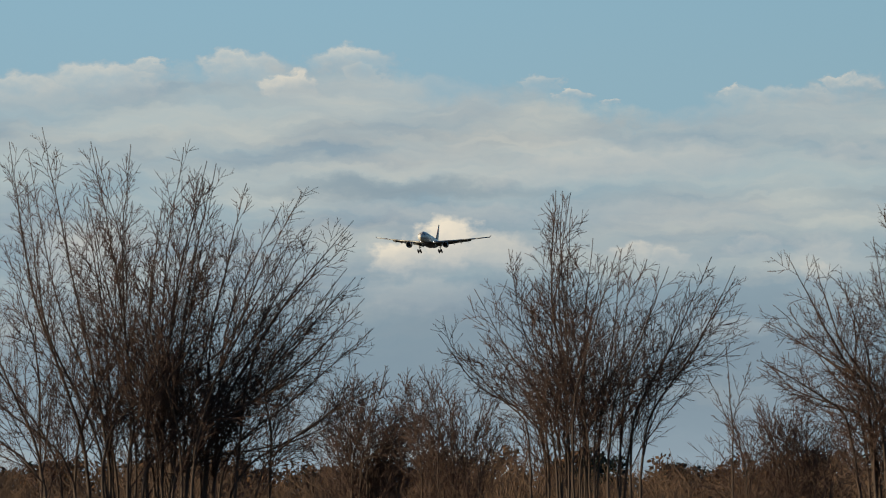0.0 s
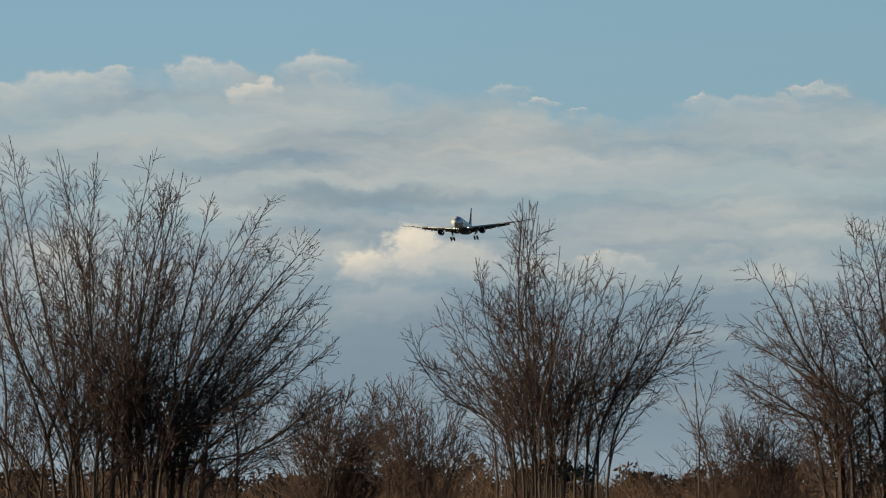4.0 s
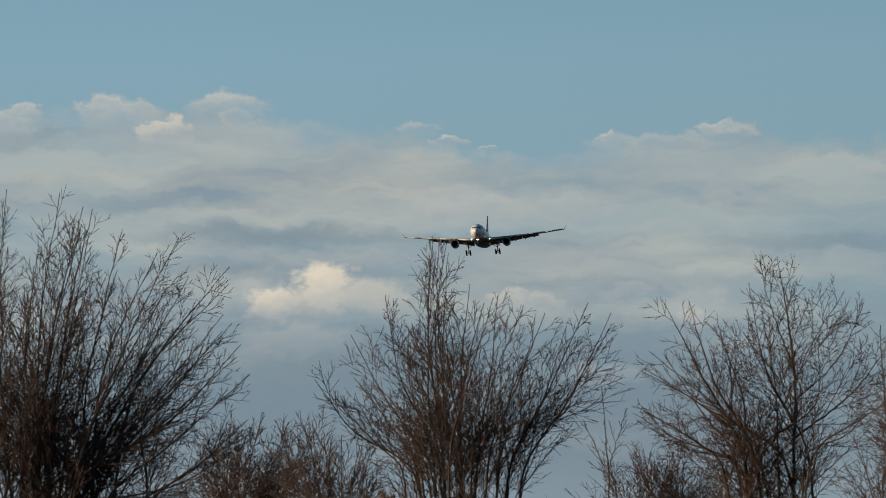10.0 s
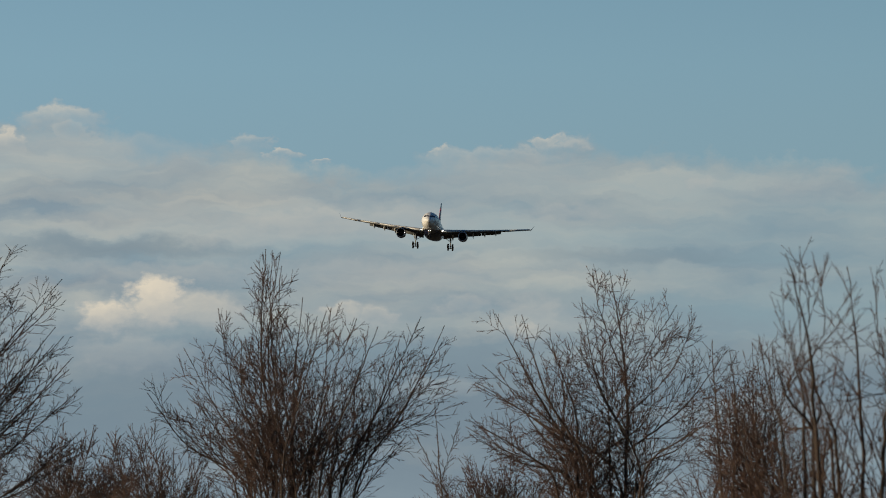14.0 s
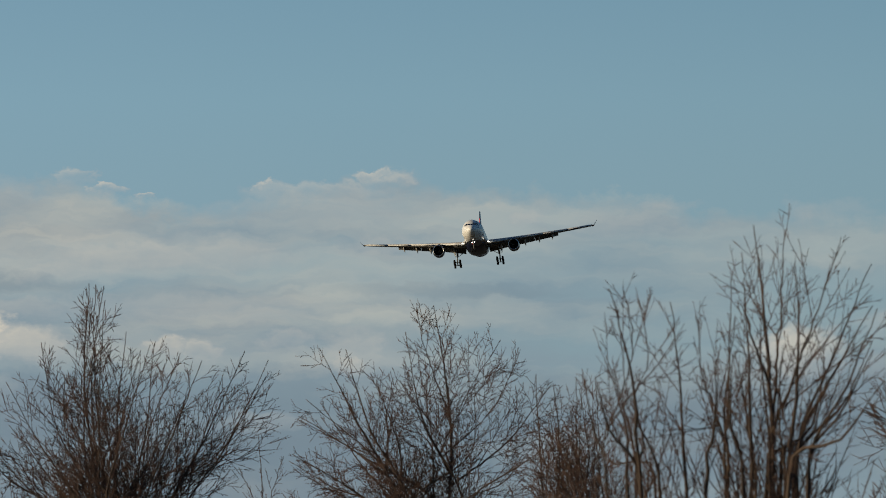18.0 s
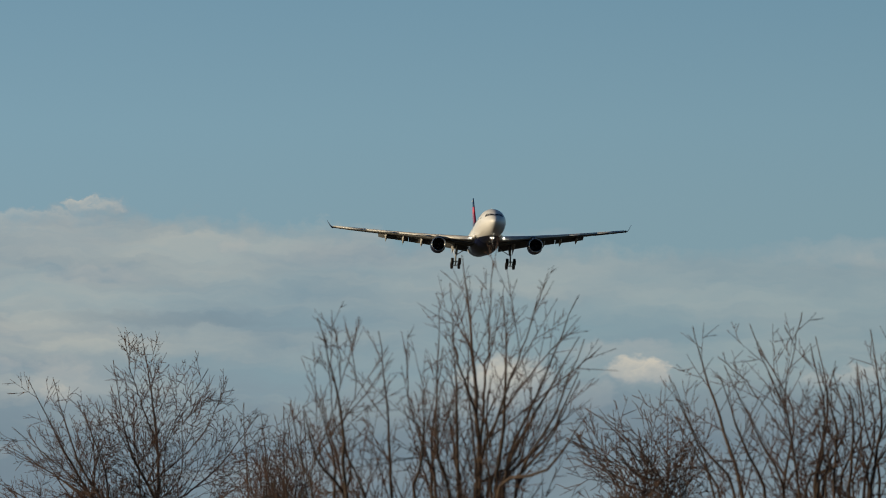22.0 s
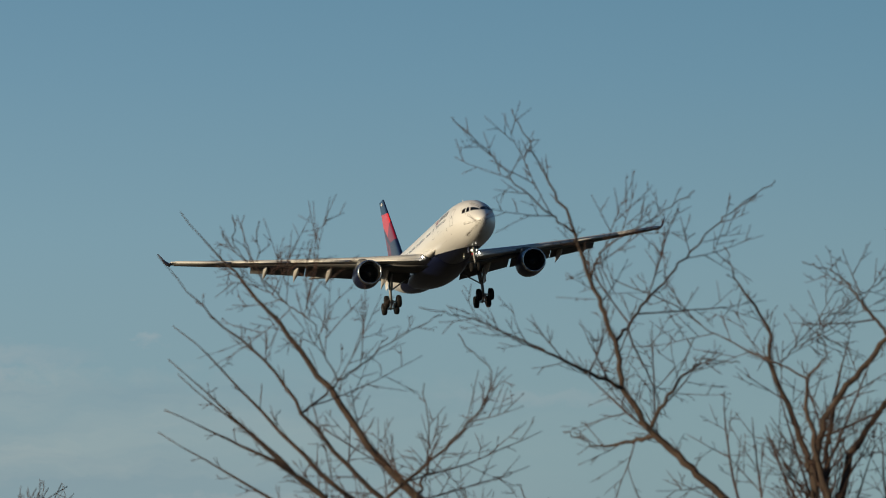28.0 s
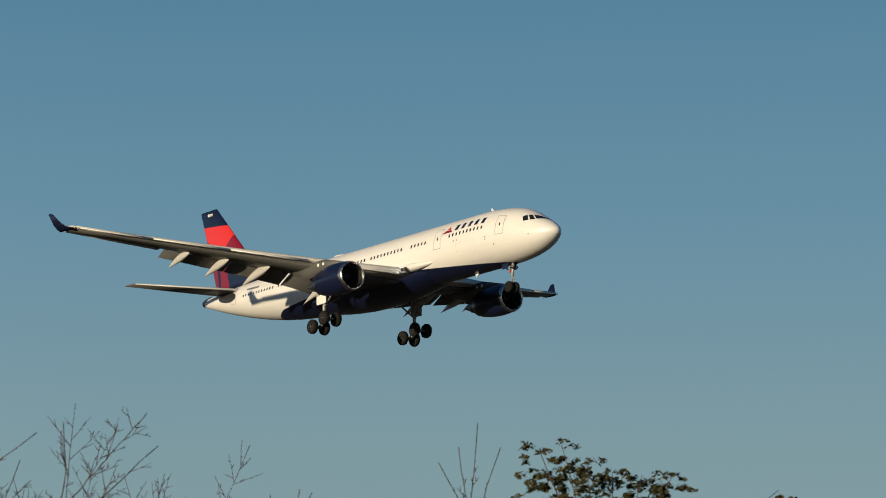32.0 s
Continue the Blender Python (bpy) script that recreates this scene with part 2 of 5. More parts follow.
def leaves(name, dark, light, rough=0.6):
    m, nt, b = material(name, rough)
    g = nt.nodes.new("ShaderNodeNewGeometry")
    c = ramp(nt, g.outputs["Random Per Island"], [(0.0, dark), (1.0, light)])
    link(nt, c, b.inputs["Base Color"])
    b.inputs["Specular IOR Level"].default_value = 0.2
    return m


NAVY, RED, DARK_RED, WHITE = (0.006, 0.010, 0.036), (0.66, 0.028, 0.02), (0.2, 0.006, 0.02), (0.77, 0.76, 0.735)
BARK = grained("grey_brown_bark", (0.035, 0.024, 0.019), (0.105, 0.07, 0.052), 14.0, 0.85, bump=0.5, stretch=(1, 1, 0.25))
TWIG = grained("reddish_brown_twig", (0.035, 0.02, 0.016), (0.094, 0.05, 0.038), 6.0, 0.8, bump=0.0)
BARK_WARM = grained("warm_brown_bark", (0.028, 0.019, 0.014), (0.085, 0.056, 0.04), 12.0, 0.85, bump=0.6, stretch=(1, 1, 0.3))
TWIG_WARM = grained("tan_twig", (0.034, 0.019, 0.014), (0.092, 0.05, 0.036), 6.0, 0.8, bump=0.0)
BRUSH = grained("brown_brush", (0.05, 0.03, 0.02), (0.15, 0.09, 0.055), 2.0, 0.9, bump=0.0)
LEAF_GREEN = leaves("evergreen_leaf", (0.03, 0.035, 0.012), (0.085, 0.075, 0.03))
LEAF_RUST = leaves("rusty_autumn_leaf", (0.07, 0.04, 0.023), (0.2, 0.105, 0.05))
LEAF_PINE = leaves("dark_conifer_needle", (0.012, 0.016, 0.01), (0.035, 0.04, 0.022))
GROUND_MAT = grained("dry_winter_grass", (0.03, 0.026, 0.015), (0.1, 0.078, 0.042), 1.2, 0.95, bump=0.6)
TYRE = grained("black_tyre_rubber", (0.007, 0.007, 0.007), (0.018, 0.017, 0.016), 20.0, 0.85, bump=0.1)
TYRE.node_tree.nodes["Principled BSDF"].inputs["Specular IOR Level"].default_value = 0.15
ALLOY = painted("grey_wheel_alloy", (0.13, 0.13, 0.128), 0.5, 0.3)
STEEL = painted("light_grey_gear_paint", (0.3, 0.3, 0.29), 0.45, 0.2)
DARK_STEEL = painted("dark_grey_metal", (0.06, 0.06, 0.062), 0.45, 0.5)
CHROME = painted("polished_inlet_lip", (0.62, 0.61, 0.59), 0.26, 1.0, 0.05)
WING_GREY = painted("light_grey_wing_paint", (0.52, 0.51, 0.49), 0.42, 0.0, 0.14)
SLAT_GREY = painted("pale_metal_slat", (0.6, 0.59, 0.56), 0.45, 0.1, 0.1)
# wing grey darkened to paint in the shade under wings, flaps and tailplane
WING_SHADED = painted("wing_grey_darkened_as_shade", (0.10, 0.10, 0.098), 0.55, 0.0, 0.2)
NAVY_PAINT = painted("navy_blue_paint", NAVY, 0.32, 0.0, 0.1, 0.1)
WHITE_PAINT = painted("white_gloss_paint", WHITE, 0.34, 0.0, 0.08, 0.12)
GLASS_DARK = painted("dark_window_glass", (0.015, 0.016, 0.018), 0.08)
RED_PAINT = painted("red_gloss_paint", (0.55, 0.02, 0.03), 0.3)
LINE_GREY = painted("door_outline_grey", (0.27, 0.27, 0.27), 0.4)
LINE_FAINT = painted("faint_panel_joint", (0.5, 0.5, 0.48), 0.4)
DARK_RED_PAINT = painted("dark_red_gloss_paint", (0.22, 0.01, 0.02), 0.3)
LAMP_WHITE = glowing("lit_landing_lamp", (1.0, 0.95, 0.82), 30.0)
LAMP_TAXI = glowing("lit_taxi_lamp", (1.0, 0.93, 0.78), 30.0)


def fuselage_paint():
    """White above, navy below; the edge of the navy runs low at the nose and tail and higher along the belly."""
    m = painted("white_and_navy_fuselage_paint", WHITE, 0.34, 0.0, 0.07, 0.12)
    nt = m.node_tree
    b = nt.nodes["Principled BSDF"]
    white = b.inputs["Base Color"].links[0].from_socket
    tc = nt.nodes.new("ShaderNodeTexCoord")
    sep = nt.nodes.new("ShaderNodeSeparateXYZ")
    link(nt, tc.outputs["Object"], sep.inputs[0])
    along = math_node(nt, "DIVIDE", sep.outputs[0], -60.0, clamp=True)
    stops = [(0.0, 0.0), (0.07, 0.045), (0.33, 0.285), (0.6, 0.3), (0.68, 0.25), (0.76, 0.08), (0.8, 0.0)]
    edge = ramp(nt, along, [(p, (v, v, v)) for p, v in stops])
    line = math_node(nt, "MULTIPLY_ADD", edge, 6.0, -3.2)
    low = math_node(nt, "MULTIPLY", math_node(nt, "SUBTRACT", line, sep.outputs[2]), 60.0, clamp=True)
    link(nt, mix_color(nt, low, white, NAVY), b.inputs["Base Color"])
    return m


def fin_paint():
    """Navy fin with two slanting red fields."""
    m = painted("navy_and_red_fin_paint", NAVY, 0.3, 0.0, 0.08, 0.2)
    nt = m.node_tree
    b = nt.nodes["Principled BSDF"]
    navy = b.inputs["Base Color"].links[0].from_socket
    tc = nt.nodes.new("ShaderNodeTexCoord")
    sep = nt.nodes.new("ShaderNodeSeparateXYZ")
    link(nt, tc.outputs["Object"], sep.inputs[0])
    x, z = sep.outputs[0], sep.outputs[2]

    def above(v, limit):
        return math_node(nt, "MULTIPLY", math_node(nt, "SUBTRACT", v, limit), 40.0, clamp=True)

    # bright red field over the middle, darker in front, with a navy stroke running down from its rear edge
    bow = math_node(nt, "MULTIPLY", math_node(nt, "ADD", x, 54.0), 0.10)
    red = math_node(nt, "MULTIPLY", math_node(nt, "SUBTRACT", 1.0, above(math_node(nt, "ADD", z, bow), 9.3)), above(z, 5.5))
    slant = math_node(nt, "MULTIPLY_ADD", math_node(nt, "ADD", x, 56.6), 0.62, math_node(nt, "SUBTRACT", z, 7.55))
    stroke = math_node(nt, "SUBTRACT", 1.0, above(math_node(nt, "ABSOLUTE", slant), 0.42))
    red = math_node(nt, "MULTIPLY", red, math_node(nt, "SUBTRACT", 1.0, stroke, clamp=True))
    dark = math_node(nt, "SUBTRACT", 1.0, above(math_node(nt, "SUBTRACT", z, math_node(nt, "MULTIPLY", math_node(nt, "ADD", x, 54.3), 0.75)), 6.2), clamp=True)
    dark = math_node(nt, "MAXIMUM", dark, math_node(nt, "SUBTRACT", 1.0, above(slant, -0.3), clamp=True))
    # two dark red stripes low at the rear
    stripe = above(math_node(nt, "ABSOLUTE", math_node(nt, "ADD", math_node(nt, "MULTIPLY_ADD", z, 0.12, x), 54.0)), 0.22)
    low = math_node(nt, "MULTIPLY", math_node(nt, "SUBTRACT", 1.0, above(z, 5.4)), math_node(nt, "MULTIPLY", stripe, math_node(nt, "SUBTRACT", 1.0, above(math_node(nt, "MULTIPLY_ADD", z, 0.25, x), -51.9))))
    c = mix_color(nt, red, navy, RED)
    c = mix_color(nt, math_node(nt, "MULTIPLY", dark, red), c, DARK_RED)
    c = mix_color(nt, low, c, DARK_RED)
    link(nt, c, b.inputs["Base Color"])
    return m


FUSELAGE_PAINT, FIN_PAINT = fuselage_paint(), fin_paint()


# ---- mesh helpers ----
def mesh_of(name, verts, faces, mat, smooth=True):
    me = bpy.data.meshes.new(name)
    me.from_pydata(verts, [], faces)
    me.materials.append(mat)
    if smooth:
        me.polygons.foreach_set("use_smooth", [True] * len(me.polygons))
    me.update()
    return me


def part(name, bm, mat, parent, label=""):
    """Links a bmesh, or a mesh, as one object under a thing or part."""
    if isinstance(bm, bpy.types.Mesh):
        me = bm
    else:
        bmesh.ops.recalc_face_normals(bm, faces=bm.faces)
        me = bpy.data.meshes.new(name)
        bm.to_mesh(me)
        bm.free()
        me.materials.append(mat)
    ob = new(name, me)
    ob.parent = parent
    if label:
        tagged(ob, label)
    return ob


def loft(rings, closed=True, caps=True, smooth=True):
    """A bmesh skin over rings of equal count."""
    bm = bmesh.new()
    vs = [[bm.verts.new(p) for p in r] for r in rings]
    n = len(rings[0])
    for a, b in zip(vs, vs[1:]):
        for i in range(n if closed else n - 1):
            j = (i + 1) % n
            bm.faces.new((a[i], a[j], b[j], b[i]))
    if caps:
        bm.faces.new(vs[0])
        bm.faces.new(vs[-1][::-1])
    bmesh.ops.remove_doubles(bm, verts=bm.verts, dist=1e-4)
    for f in bm.faces:
        f.smooth = smooth and len(f.verts) <= 4
    return bm


def tube(points, radii, sides=10, caps=True):
    """A round bar along points."""
    rings = []
    pts = [Vector(p) for p in points]
    side = None
    for i, p in enumerate(pts):
        d = (pts[min(i + 1, len(pts) - 1)] - pts[max(i - 1, 0)]).normalized()
        if side is None:
            side = d.orthogonal().normalized()
        side = (side - d * side.dot(d)).normalized()
        up = d.cross(side)
        r = radii[i] if isinstance(radii, (list, tuple)) else radii
        rings.append([p + (side * math.cos(a) + up * math.sin(a)) * r for a in (2 * math.pi * k / sides for k in range(sides))])
    return loft(rings, caps=caps)


def merge(*bms):
    """One bmesh out of several."""
    out = bmesh.new()
    for bm in bms:
        me = bpy.data.meshes.new("scratch")
        bm.to_mesh(me)
        bm.free()
        out.from_mesh(me)
        bpy.data.meshes.remove(me)
    return out


def slab(x0, x1, y0, y1, z0, z1, bevel=0.0):
    bm = bmesh.new()
    bmesh.ops.create_cube(bm, size=1.0)
    for v in bm.verts:
        v.co = Vector(((x0 + x1) / 2 + v.co.x * (x1 - x0), (y0 + y1) / 2 + v.co.y * (y1 - y0), (z0 + z1) / 2 + v.co.z * (z1 - z0)))
    if bevel:
        bmesh.ops.bevel(bm, geom=bm.edges[:], offset=bevel, segments=2, affect="EDGES")
    return bm


# ---- ground and distant woods ----
def build_ground():
    rings, segs = [0.0, 15, 40, 80, 150, 300, 600, 1200, 2500, 4600], 64
    verts, faces = [(0, 0, 0)], []
    rnd = random.Random(3)
    for r in rings[1:]:
        for k in range(segs):
            a = 2 * math.pi * k / segs
            verts.append((r * math.sin(a), r * math.cos(a), rnd.uniform(-0.12, 0.05) if r < 500 else 0.0))
    for k in range(segs):
        faces.append((0, 1 + k, 1 + (k + 1) % segs))
    for i in range(len(rings) - 2):
        for k in range(segs):
            a, b = 1 + i * segs + k, 1 + i * segs + (k + 1) % segs
            faces.append((a, a + segs, b + segs, b))
    tagged(new("ground", mesh_of("ground", verts, faces, GROUND_MAT)), "flat open ground with dry winter grass", "ground", kind="structure")


def leaf_cloud(rnd, verts, faces, centre, size, count, leaf, squash=1.0):
    """Adds small leaf blades scattered in a lumpy ball."""
    lumps = [(Vector((rnd.gauss(0, 0.45), rnd.gauss(0, 0.45), rnd.uniform(-0.5, 0.6))), rnd.uniform(0.3, 0.6)) for _ in range(7)]
    for _ in range(count):
        c, r = rnd.choice(lumps)
        d = Vector((rnd.gauss(0, 1), rnd.gauss(0, 1), rnd.gauss(0, 1))).normalized() * r * rnd.uniform(0.5, 1.0)
        p = c + d
        p = centre + Vector((p.x * size, p.y * size, p.z * size * squash))
        u = Vector((rnd.gauss(0, 1), rnd.gauss(0, 1), rnd.gauss(0, 1))).normalized()
        v = u.orthogonal().normalized() * leaf * rnd.uniform(0.3, 0.5)
        u = u * leaf * rnd.uniform(0.6, 1.2)
        i = len(verts)
        verts += [p - u, p + v, p + u, p - v]
        faces.append((i, i + 1, i + 2, i + 3))


def build_woods():
    """A belt of far trees: rusty autumn crowns with dark conifers among them."""
    rnd = random.Random(11)
    for name, mat, label, share in (("autumn_woods", LEAF_RUST, "distant belt of rusty brown autumn trees", 0.8), ("conifer_woods", LEAF_PINE, "distant dark conifers among the autumn trees", 0.3)):
        verts, faces = [], []
        az = -14.0
        while az < 24.0:
            if rnd.random() < share:
                d = rnd.uniform(330, 430)
                h = rnd.uniform(4.2, 5.6) * (1.0 + 0.1 * math.sin(az * 1.3))
                base = spot(az, 0, d)
                base.z = 0
                leaf_cloud(rnd, verts, faces, base + Vector((0, 0, h * 0.55)), h * 0.5, 420, 0.3, 0.9)
                leaf_cloud(rnd, verts, faces, base + Vector((0, 0, h * 0.28)), h * 0.62, 260, 0.42, 0.7)
            az += rnd.uniform(0.12, 0.36)
        tagged(new(name, mesh_of(name, verts, faces, mat, False)), label, "woods", kind="stuff")


class Wood:
    """Gathers tapering round shoots into one mesh."""

    def __init__(self):
        self.v, self.f = [], []

    def shoot(self, pts, radii, sides):
        base = len(self.v)
        side = None
        for i, p in enumerate(pts):
            d = (pts[min(i + 1, len(pts) - 1)] - pts[max(i - 1, 0)]).normalized()
            if side is None:
                side = d.orthogonal().normalized()
            side = (side - d * side.dot(d)).normalized()
            up = d.cross(side)
            for k in range(sides):
                a = 2 * math.pi * k / sides
                self.v.append(p + (side * math.cos(a) + up * math.sin(a)) * radii[i])
        for i in range(len(pts) - 1):
            for k in range(sides):
                a, b = base + i * sides + k, base + i * sides + (k + 1) % sides
                self.f.append((a, b, b + sides, a + sides))
        self.f.append(tuple(range(base + (len(pts) - 1) * sides, base + len(pts) * sides)))

    def mesh(self, name, mat):
        return mesh_of(name, self.v, self.f, mat)


def build_brush():
    """The brown undergrowth between the trees and the woods: countless thin upright shoots."""
    rnd = random.Random(17)
    w = Wood()
    for _ in range(5500):
        az, d = rnd.uniform(-9.0, 10.5), rnd.uniform(80, 100)
        p = spot(az, 0, d)
        p.z = -0.05
        h = (2.0 + 0.5 * math.sin(az * 2.1) * math.sin(az * 0.7 + 1)) * rnd.uniform(0.5, 1.15)
        lean = Vector((rnd.gauss(0, 0.16), rnd.gauss(0, 0.16), 1.0))
        line = [p, p + lean * h * 0.5, p + lean * h * 0.8 + Vector((rnd.gauss(0, 0.12), 0, 0)), p + lean * h + Vector((rnd.gauss(0, 0.25), 0, 0))]
        w.shoot(line, [0.02, 0.016, 0.011, 0.006], 3)
        for k in (1, 1, 2, 2):
            q = line[k].lerp(line[k + 1], rnd.random())
            side = Vector((rnd.gauss(0, 0.5), rnd.gauss(0, 0.5), rnd.uniform(0.4, 1.0))).normalized()
            w.shoot([q, q + side * rnd.uniform(0.2, 0.6)], [0.007, 0.004], 3)
    tagged(new("undergrowth", w.mesh("undergrowth", BRUSH)), "brown leafless undergrowth in front of the woods", "undergrowth", kind="stuff")


# ---- bare trees ----
def curve_points(ctrl, n):
    """Evenly spaced points along a smooth line through ctrl."""
    at = [0.0]
    for a, b in zip(ctrl, ctrl[1:]):
        at.append(at[-1] + max((b - a).length, 1e-4))
    slope = []
    for i in range(len(ctrl)):
        lo, hi = max(i - 1, 0), min(i + 1, len(ctrl) - 1)
        slope.append((ctrl[hi] - ctrl[lo]) / (at[hi] - at[lo]))
    out = []
    k = 0
    for i in range(n + 1):
        s = at[-1] * i / n
        while k < len(ctrl) - 2 and s > at[k + 1]:
            k += 1
        h = at[k + 1] - at[k]
        t = min((s - at[k]) / h, 1.0)
        out.append((2 * t ** 3 - 3 * t * t + 1) * ctrl[k] + (t ** 3 - 2 * t * t + t) * h * slope[k] + (3 * t * t - 2 * t ** 3) * ctrl[k + 1] + (t ** 3 - t * t) * h * slope[k + 1])
    return out


def branch_out(rnd, twigs, pts, radii, level, spec, thin, fall, start=0.2, taper=1.0, slim=0.008):
    """Side shoots along a limb, and theirs in turn. spec: for each level (spacing, length, angle, sides, steps, rise, wander)."""
    if level >= len(spec):
        return
    spacing, reach, angle, sides, steps, rise, wander = spec[level]
    total = sum((b - a).length for a, b in zip(pts, pts[1:]))
    count = max(int(total * (1 - start) / spacing + rnd.random()), 1 if level == 1 else 0)
    turn = rnd.uniform(0, 6.28)
    for c in range(count):
        s = start + ((0.94 if level == 0 else 0.84) - start) * (c + rnd.uniform(0.0, 1.0)) / count
        f = min(s, 0.97) * (len(pts) - 1)
        k = int(f)
        p = pts[k].lerp(pts[k + 1], f - k)
        r = radii[k] + (radii[k + 1] - radii[k]) * (f - k)
        d = (pts[k + 1] - pts[k]).normalized()
        turn += math.pi + rnd.gauss(0, 0.75)
        side = d.orthogonal().normalized()
        side = (side * math.cos(turn) + d.cross(side) * math.sin(turn))
        ang = radians(angle) * rnd.uniform(0.6, 1.35)
        way = (d * math.cos(ang) + side * math.sin(ang)).normalized()
        length = min(reach * rnd.choice((0.3, 0.5, 0.7, 0.85, 1.0, 1.2)), total * 0.8) * (1.0 - fall * s) ** taper
        r0 = max(min(r * 0.66, length * slim), thin)
        line, rad = [p], [r0]
        for i in range(steps):
            way = (way + Vector((rnd.gauss(0, wander), rnd.gauss(0, wander), rnd.gauss(0, wander) + rise))).normalized()
            line.append(line[-1] + way * length / steps)
            rad.append(max(r0 * (1 - 0.7 * (i + 1) / steps), thin * 0.6))
        twigs.shoot(line, rad, sides)
        branch_out(rnd, twigs, line, rad, level + 1, spec, thin, 0.6, 0.12, slim=slim)


def bare_tree(seed, az, dist, stems, spec, radius, label, extra=0, depth=1.2, spread=0.3, low=1.3, bark=None, twig=None, fine=0.000085, sway=0.006, fall=0.85, start=0.25, short=0.72, wide=0.15, taper=1.0, trunk=None, slim=0.008, body=0.65):
    """A leafless tree. stems: the run of each main stem as azimuths and elevations seen from the eye;
    those that begin below low rise from the foot (or trunk), the others fork off the nearest one.
    extra: more stems between these."""
    bark, twig = bark or BARK, twig or TWIG
    rnd = random.Random(seed)
    foot = spot(az, 0, dist)
    foot.z = 0
    tree = tagged(new("bare_tree"), label, "tree", "bare trees")
    tree.location = foot
    root = None
    if trunk:
        w = Wood()
        root = spot(*trunk, dist)
        mid = foot.lerp(root, 0.5) + Vector((0.06, -0.04, 0))
        w.shoot(curve_points([foot - Vector((0, 0, 0.1)), mid, root], 6), [radius * k for k in (3.4, 2.8, 2.6, 2.5, 2.4, 2.3, 2.1)], 12)
        part("trunk", w.mesh("trunk", bark), bark, tree).location = -foot
    runs = sorted((list(s) for s in stems), key=lambda s: s[0][1] >= low)
    fan = sorted((s for s in runs if s[0][1] < low), key=lambda s: s[-1][0])
    for _ in range(extra):
        i = rnd.randrange(len(fan) - 1)
        k, h = rnd.random(), rnd.uniform(short, 1.0)
        a, b = [curve_points([Vector((*p, 0)) for p in s], 2) for s in (fan[i], fan[i + 1])]
        runs.append([(p.x + (q.x - p.x) * k + rnd.gauss(0, 0.06 if j else wide), (p.y + (q.y - p.y) * k) * (h if j else 1.0)) for j, (p, q) in enumerate(zip(a, b))])
    t = Wood()
    thin = fine * dist
    grown = []
    for run in runs:
        away = rnd.uniform(-depth, depth)
        fork = run[0][1] >= low and grown
        ctrl = [spot(a, e, dist + away * (0.25 + 0.75 * (i + 1) / len(run))) for i, (a, e) in enumerate(run)]
        if fork:
            first = spot(*run[0], dist)
            near = min(grown, key=lambda q: (q[0] - first).length)
            ctrl = [near[0]] + [c + (near[0] - first) * max(0.0, 0.5 - 0.5 * i) for i, c in enumerate(ctrl)][1 if len(ctrl) > 2 else 0:]
            r0 = max(near[1] * 0.7, thin * 1.5)
        else:
            lean = (ctrl[0] - foot) * spread
            ctrl = [root if root else foot + Vector((lean.x + rnd.uniform(-0.1, 0.1), lean.y + rnd.uniform(-0.3, 0.3), -0.1))] + ctrl
            r0 = radius * (rnd.uniform(0.8, 1.2) if len(grown) else 1.3)
        n = 6 * len(ctrl) + 2
        pts = curve_points(ctrl, n)
        pts = [p + Vector((rnd.gauss(0, sway), rnd.gauss(0, sway), rnd.gauss(0, sway * 0.5))) * min(1, i / 3) for i, p in enumerate(pts)]
        radii = [max(r0 * (1 - i / n) ** body, thin) for i in range(n + 1)]
        grown += list(zip(pts, radii))[3:-4]
        w = Wood()
        w.shoot(pts, radii, 7)
        branch_out(rnd, t, pts, radii, 0, spec, thin, fall, 0.06 if fork else start, taper, slim)
        part("stem", w.mesh("stem", bark), bark, tree).location = -foot
    tagged(part("crown", t.mesh("crown", twig), twig, tree, "fine leafless branches and twigs"), kind="stuff").location = -foot
    return tree


# side shoots of a dense fan, a loose upright tree, a crooked one, the spreading one and thin saplings
DENSE = [(0.23, 2.4, 29, 4, 5, 0.02, 0.022), (0.13, 0.8, 35, 3, 3, 0.02, 0.03), (0.15, 0.3, 42, 3, 1, 0.015, 0.05)]
OPEN = [(0.205, 2.1, 36, 4, 5, 0.025, 0.03), (0.12, 0.72, 40, 3, 3, 0.02, 0.04), (0.13, 0.27, 44, 3, 1, 0.015, 0.05)]
UPRIGHT = [(0.21, 1.6, 26, 4, 6, 0.012, 0.02), (0.135, 0.5, 34, 3, 3, 0.025, 0.025), (0.12, 0.12, 45, 3, 1, 0.0, 0.0)]
CROOKED = [(0.2, 1.6, 41, 4, 6, 0.02, 0.025), (0.125, 0.5, 42, 3, 3, 0.015, 0.03), (0.12, 0.15, 46, 3, 1, 0.0, 0.0)]
SPREADING = [(0.13, 1.2, 40, 5, 7, 0.025, 0.04), (0.1, 0.44, 44, 4, 4, 0.02, 0.04), (0.12, 0.16, 46, 3, 2, 0.02, 0.03), (0.06, 0.022, 60, 3, 1, 0.0, 0.0)]
SPARSE = [(0.11, 0.5, 38, 4, 4, 0.02, 0.04), (0.11, 0.2, 42, 3, 3, 0.02, 0.04)]


